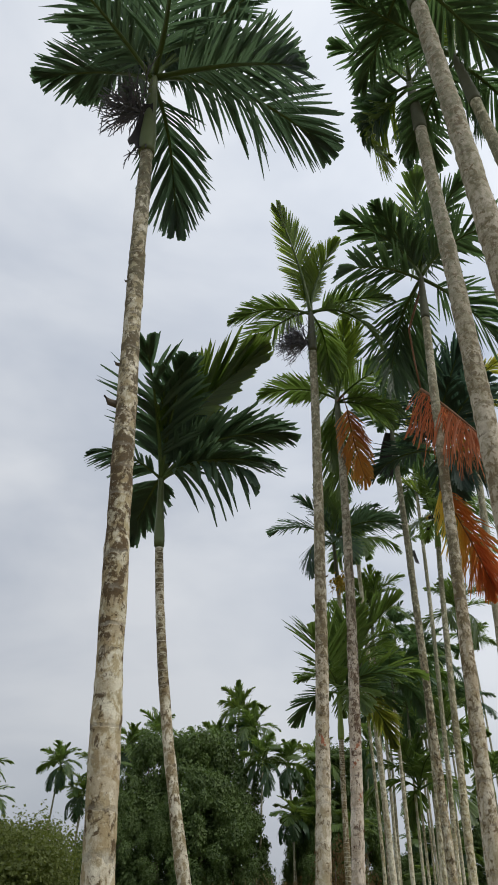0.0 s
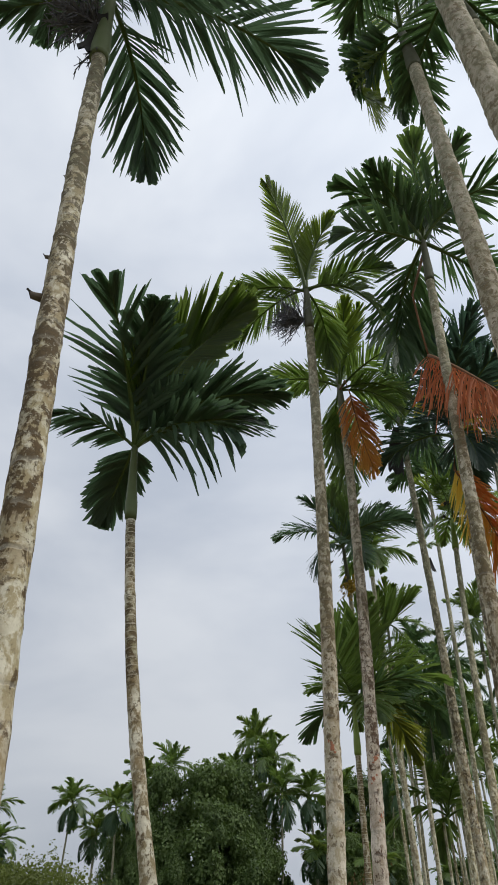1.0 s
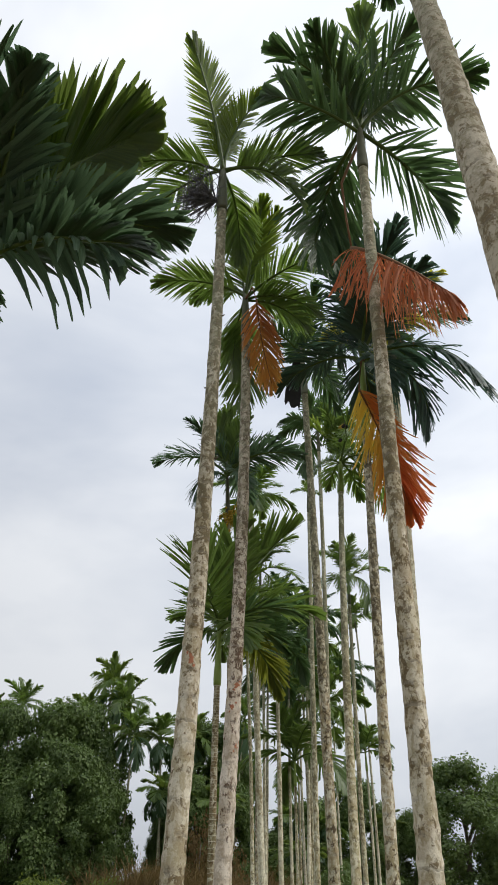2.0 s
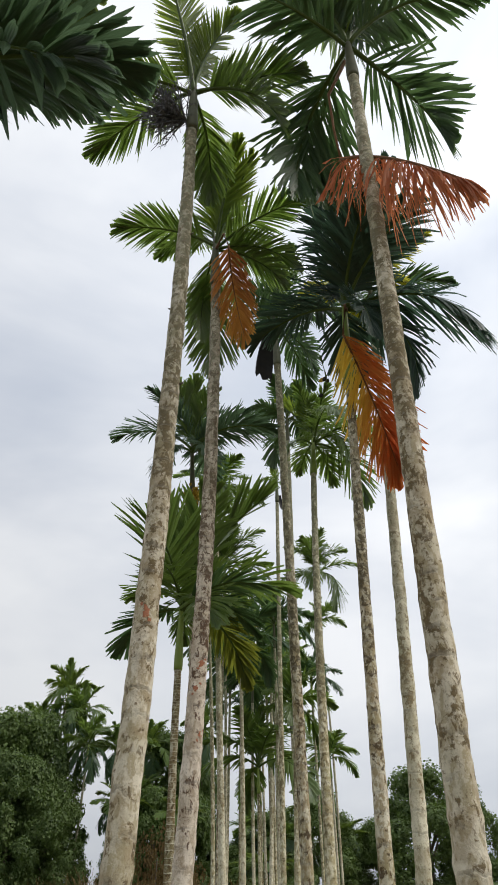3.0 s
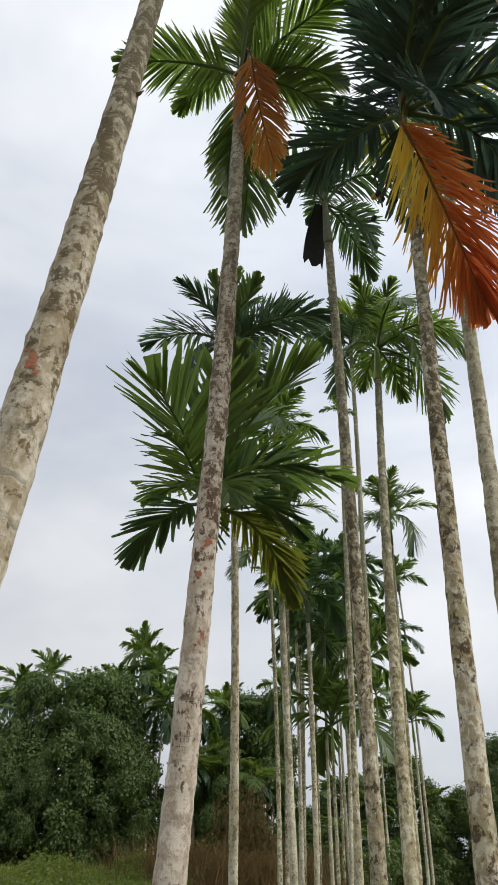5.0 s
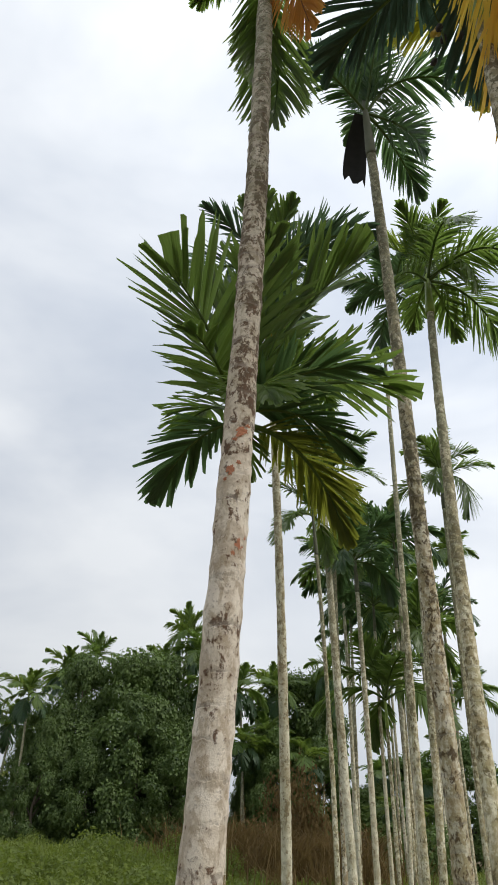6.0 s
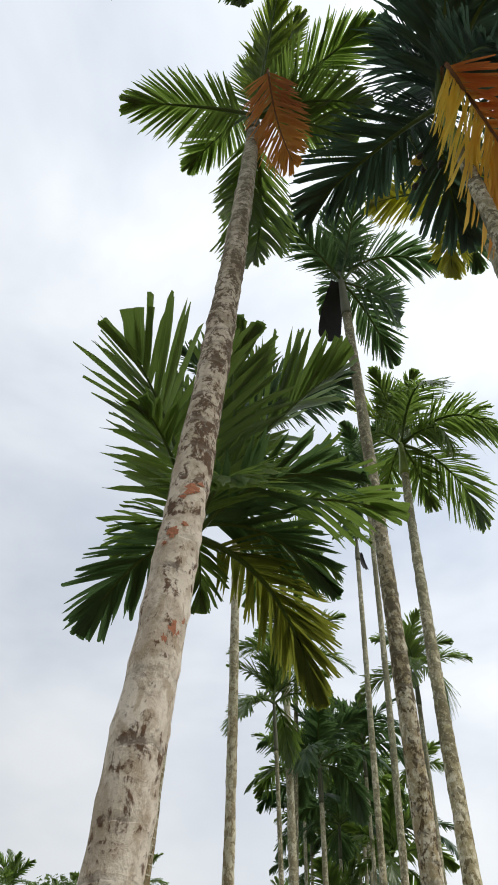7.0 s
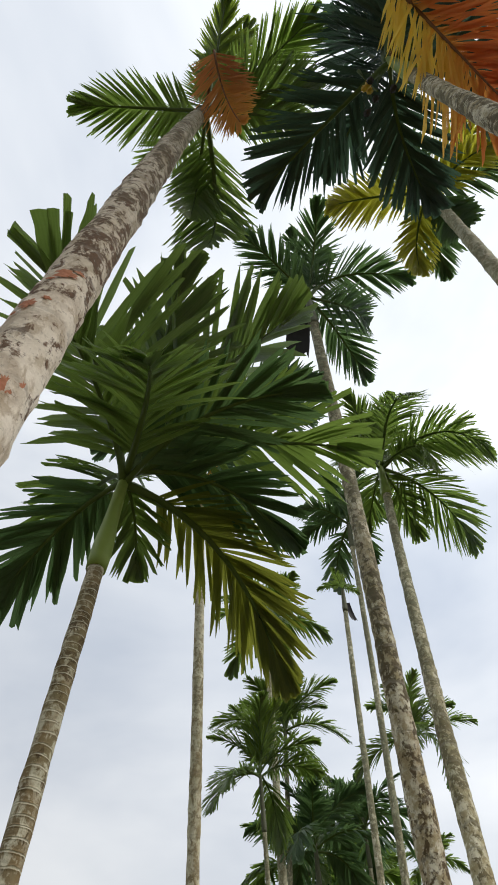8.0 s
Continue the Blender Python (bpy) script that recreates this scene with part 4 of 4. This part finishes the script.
def leaf_cloud(blobs, count, size, seed, material, flat=0.6):
    """Many small leaves gathered in clumps, with gaps between."""
    rng = random.Random(seed)
    verts, faces, uvs = [], [], []
    total = sum(b[3] ** 2 for b in blobs)
    for bx, by, bz, br in blobs:
        for _ in range(int(count * br * br / total)):
            d = Vector((rng.gauss(0, 1), rng.gauss(0, 1), rng.gauss(0, 1))).normalized()
            r = br * rng.uniform(0.5, 1.05) * (1 + 0.55 * noise.noise(d * 2.3 + Vector((bx, by, bz))))
            p = Vector((bx, by, bz)) + Vector((d.x * r, d.y * r, d.z * r * 0.85))
            n = (d + Vector((rng.gauss(0, flat), rng.gauss(0, flat), rng.gauss(0, flat) + 0.4))).normalized()
            a = n.orthogonal().normalized()
            a = Matrix.Rotation(rng.uniform(0, 6.3), 3, n) @ a
            b = n.cross(a)
            s = size * rng.uniform(0.6, 1.4)
            k = len(verts)
            verts += [p - a * s * 0.5, p + b * s * 0.38 + n * s * 0.06, p + a * s * 0.5 - n * s * 0.08, p - b * s * 0.38 + n * s * 0.06]
            uvs += [(0, 0), (0.5, 0.5), (1, 1), (0.5, 0)]
            faces.append((k, k + 1, k + 2, k + 3))
    return mesh_from("crown", verts, faces, material, uvs, False)


def broad_tree(seed, height, spread, leaves=34000, size=0.155, label="dense green broad-leaved tree behind the grove"):
    rng = random.Random(seed)
    tree = new("broadleaf_tree")
    tagged(tree, label, "tree", "trees behind the grove")
    pts = [Vector((0.25 * math.sin(i * 0.7 + seed), 0.2 * math.cos(i + seed), height * 0.62 * i / 8 - 0.2)) for i in range(9)]
    v, f, u = tube(pts, [0.20 * (1 - 0.08 * i) for i in range(9)], 8)
    part_of("trunk", mesh_from("trunk", v, f, TREE_BARK, u), tree)
    blobs = []
    for i in range(64):
        a = i * 2.4 + rng.uniform(-0.4, 0.4)
        q = (i + 0.5) / 64
        rr = spread * math.sin(math.pi * min(0.96, 0.30 + 0.64 * q)) * rng.uniform(0.55, 1.0)
        z = height * (0.04 + 0.88 * q) + rng.uniform(-0.3, 0.3)
        c = Vector((math.cos(a) * rr, math.sin(a) * rr, z))
        blobs.append((c.x, c.y, c.z, spread * rng.choice((0.12, 0.17, 0.22, 0.30))))
        if i % 5 == 0:
            s = pts[min(8, 2 + i // 11)]
            lp = [s, s.lerp(c, 0.5) + Vector((0, 0, 0.2)), c]
            v, f, u = tube(lp, [0.08, 0.05, 0.02], 6)
            part_of("limb", mesh_from("limb", v, f, TREE_BARK, u), tree)
    part_of("crown", leaf_cloud(blobs, leaves, size, seed, TREE_LEAF, 0.45), tree)
    return tree


tree_kinds = [broad_tree(500 + i, 8.0, 3.2) for i in range(3)]
TREE_SPOTS = [(-2.7, 41, 9.7, 1.0), (-1.0, 41.5, 9.6, 0.8), (-0.3, 40, 6.6, 0.6), (-5.2, 41.5, 8.0, 0.72), (-7.4, 42, 6.0, 0.66), (-10.2, 42, 4.2, 0.8), (-14.6, 42, 4.4, 1.0), (-19, 43, 5.2, 1.1), (3.9, 43.5, 7.4, 0.75), (5.6, 44.5, 8.2, 0.95), (7.4, 45, 8.0, 0.9), (3.2, 42, 5.0, 0.5), (9.8, 46, 3.2, 1.0), (4.9, 40, 4.8, 0.7),
              (8.0, 51, 3.4, 1.2), (12.2, 46, 4.6, 0.95), (15.4, 45.5, 5.6, 1.1), (18.4, 45, 6.2, 1.15), (21.8, 45, 6.6, 1.2), (25.4, 46, 6.0, 1.2), (30, 47, 6.0, 1.3), (35, 48, 6.0, 1.4), (-25, 46, 6.4, 1.4), (-4.0, 39, 6.6, 0.8), (-1.8, 39.2, 6.2, 0.7), (-6.4, 39.6, 5.0, 0.6)]
for i, (x, y, h, s) in enumerate(TREE_SPOTS):
    m = Matrix.Translation((x, y, rise(x, y) - 0.2)) @ Matrix.Rotation(i * 1.7, 4, "Z") @ Matrix.Diagonal((s, s, (h - rise(x, y) + 0.6) / 8.0, 1))
    if i < 3:
        tree_kinds[i].matrix_basis = m
    else:
        copy_thing(tree_kinds[i % 3], m)


# ---- undergrowth ----
def blades(name, label, spots, height, material, seed, patch=0.0, lean=0.55, thick=1.0):
    rng = random.Random(seed)
    verts, faces, uvs = [], [], []
    for x, y in spots:
        z = rise(x, y)
        tall = height * (1 + patch * (1.6 * noise.noise(Vector((x * 0.9, y * 0.9, seed))) + 0.8 * noise.noise(Vector((x * 2.6, y * 2.6, seed)))))
        for _ in range(3):
            a = rng.uniform(0, 6.3)
            h = max(0.1, tall) * rng.uniform(0.35, 1.15)
            w = rng.uniform(0.010, 0.024) * thick
            px, py = x + rng.gauss(0, 0.12), y + rng.gauss(0, 0.12)
            r = h * rng.uniform(0.1, lean)
            lx, ly = math.cos(a) * r, math.sin(a) * r
            sx, sy = -math.sin(a) * w, math.cos(a) * w
            k = len(verts)
            verts += [(px - sx, py - sy, z - 0.03), (px + sx, py + sy, z - 0.03), (px + lx * 0.3 - sx, py + ly * 0.3 - sy, z + h * 0.6), (px + lx * 0.3 + sx, py + ly * 0.3 + sy, z + h * 0.6),
                      (px + lx * 0.75 - sx * 0.7, py + ly * 0.75 - sy * 0.7, z + h * 0.92), (px + lx * 0.75 + sx * 0.7, py + ly * 0.75 + sy * 0.7, z + h * 0.92), (px + lx * 1.2, py + ly * 1.2, z + h * 0.9)]
            uvs += [(0, 0), (1, 0), (0, 0.5), (1, 0.5), (0, 0.8), (1, 0.8), (0.5, 1)]
            faces += [(k, k + 1, k + 3, k + 2), (k + 2, k + 3, k + 5, k + 4), (k + 4, k + 5, k + 6)]
    return tagged(new(name, mesh_from(name, verts, faces, material, uvs)), label, "grass", kind="stuff")


rg = random.Random(9)
blades("grass", "long green grass covering the bank and the ground", [(rg.uniform(-16, 16), 9 + 29 * rg.random() ** 0.8) for _ in range(24000)], 0.55, GRASS, 11, 0.4)
blades("path_grass", "short trodden grass among the palm trunks", [(rg.uniform(-9, 11), rg.uniform(-5, 10)) for _ in range(16000)], 0.16, GRASS, 15, 0.9, 0.9, 0.6)
blades("dry_grass", "dry brown ferns and dead grass", [(rg.gauss(4.2, 1.6), rg.gauss(33.5, 2.2)) for _ in range(9000)], 1.2, GRASS_DRY, 12, 0.8, 1.4, 0.7)


def shrub(s, seed, name, label, category, group, material, leaves=3000, size=0.06, high=1.0):
    ob = new(name)
    rng = random.Random(seed)
    bl = [(rng.gauss(0, 0.36) * s, rng.gauss(0, 0.36) * s, s * high * rng.uniform(0.12, 0.8), s * rng.uniform(0.22, 0.42)) for _ in range(9)]
    part_of("foliage", leaf_cloud(bl, leaves, size, seed, material), ob)
    v, f, u = tube([Vector((0, 0, -0.1)), Vector((0.05, 0, s * 0.6))], [0.03, 0.015], 5)
    part_of("stem", mesh_from("stem", v, f, TREE_BARK, u), ob)
    return tagged(ob, label, category, group)


def scatter(kinds, spots):
    for i, (x, y, s, tall) in enumerate(spots):
        m = Matrix.Translation((x, y, rise(x, y) - 0.05)) @ Matrix.Rotation(i * 2.3, 4, "Z") @ Matrix.Diagonal((s, s, s * tall, 1))
        if i < len(kinds):
            kinds[i].matrix_basis = m
        else:
            copy_thing(kinds[i % len(kinds)], m)


scatter([shrub(1.0, 700 + i, "weed_shrub", "leafy light green weed shrub on the bank", "shrub", "weeds on the bank", GRASS) for i in range(4)],
        [(rg.uniform(-13, 3.0), rg.uniform(18, 37), rg.uniform(0.6, 1.25), 1.0) for _ in range(70)] + [(rg.uniform(-7, 1.0), rg.uniform(17, 25), rg.uniform(0.7, 1.2), rg.uniform(0.9, 1.3)) for _ in range(70)])
scatter([shrub(3.0, 720 + i, "weed_bush", "tall yellow-green bush of climbing weeds on the bank", "bush", "weeds on the bank", WEED, 9000, 0.10, 0.9) for i in range(3)],
        [(rg.uniform(-15, -8.4), rg.uniform(29, 34), rg.uniform(0.8, 1.2), rg.uniform(0.9, 1.2)) for _ in range(20)])
scatter([shrub(1.6, 740 + i, "dry_bush", "withered brown bush with dead fern leaves", "bush", "dry bushes under the far palms", GRASS_DRY, 4200, 0.07, 0.75) for i in range(3)],
        [(2.2, 33.6, 0.9, 1.21), (3.1, 34.4, 1.1, 1.38), (4.0, 35.0, 1.2, 1.49), (4.9, 34.6, 1.1, 1.44), (5.8, 35.4, 1.15, 1.38), (3.6, 33.4, 0.8, 1.15), (5.3, 33.6, 0.8, 1.15), (6.8, 35.0, 0.9, 1.21), (4.5, 36.2, 1.2, 1.55), (1.2, 34.2, 0.7, 1.15)])
scatter([shrub(1.6, 760 + i, "fern_bush", "dull green bush among the dead ferns", "bush", "dry bushes under the far palms", TREE_LEAF, 3000, 0.12, 1.0) for i in range(2)],
        [(2.6, 35.4, 1.0, 1.1), (4.6, 33.2, 0.6, 0.9), (6.2, 34.0, 0.8, 1.0), (7.6, 34.4, 1.0, 1.0), (8.6, 33.6, 1.1, 1.0), (1.6, 35.6, 0.9, 1.2), (9.8, 34.6, 1.1, 1.1)])
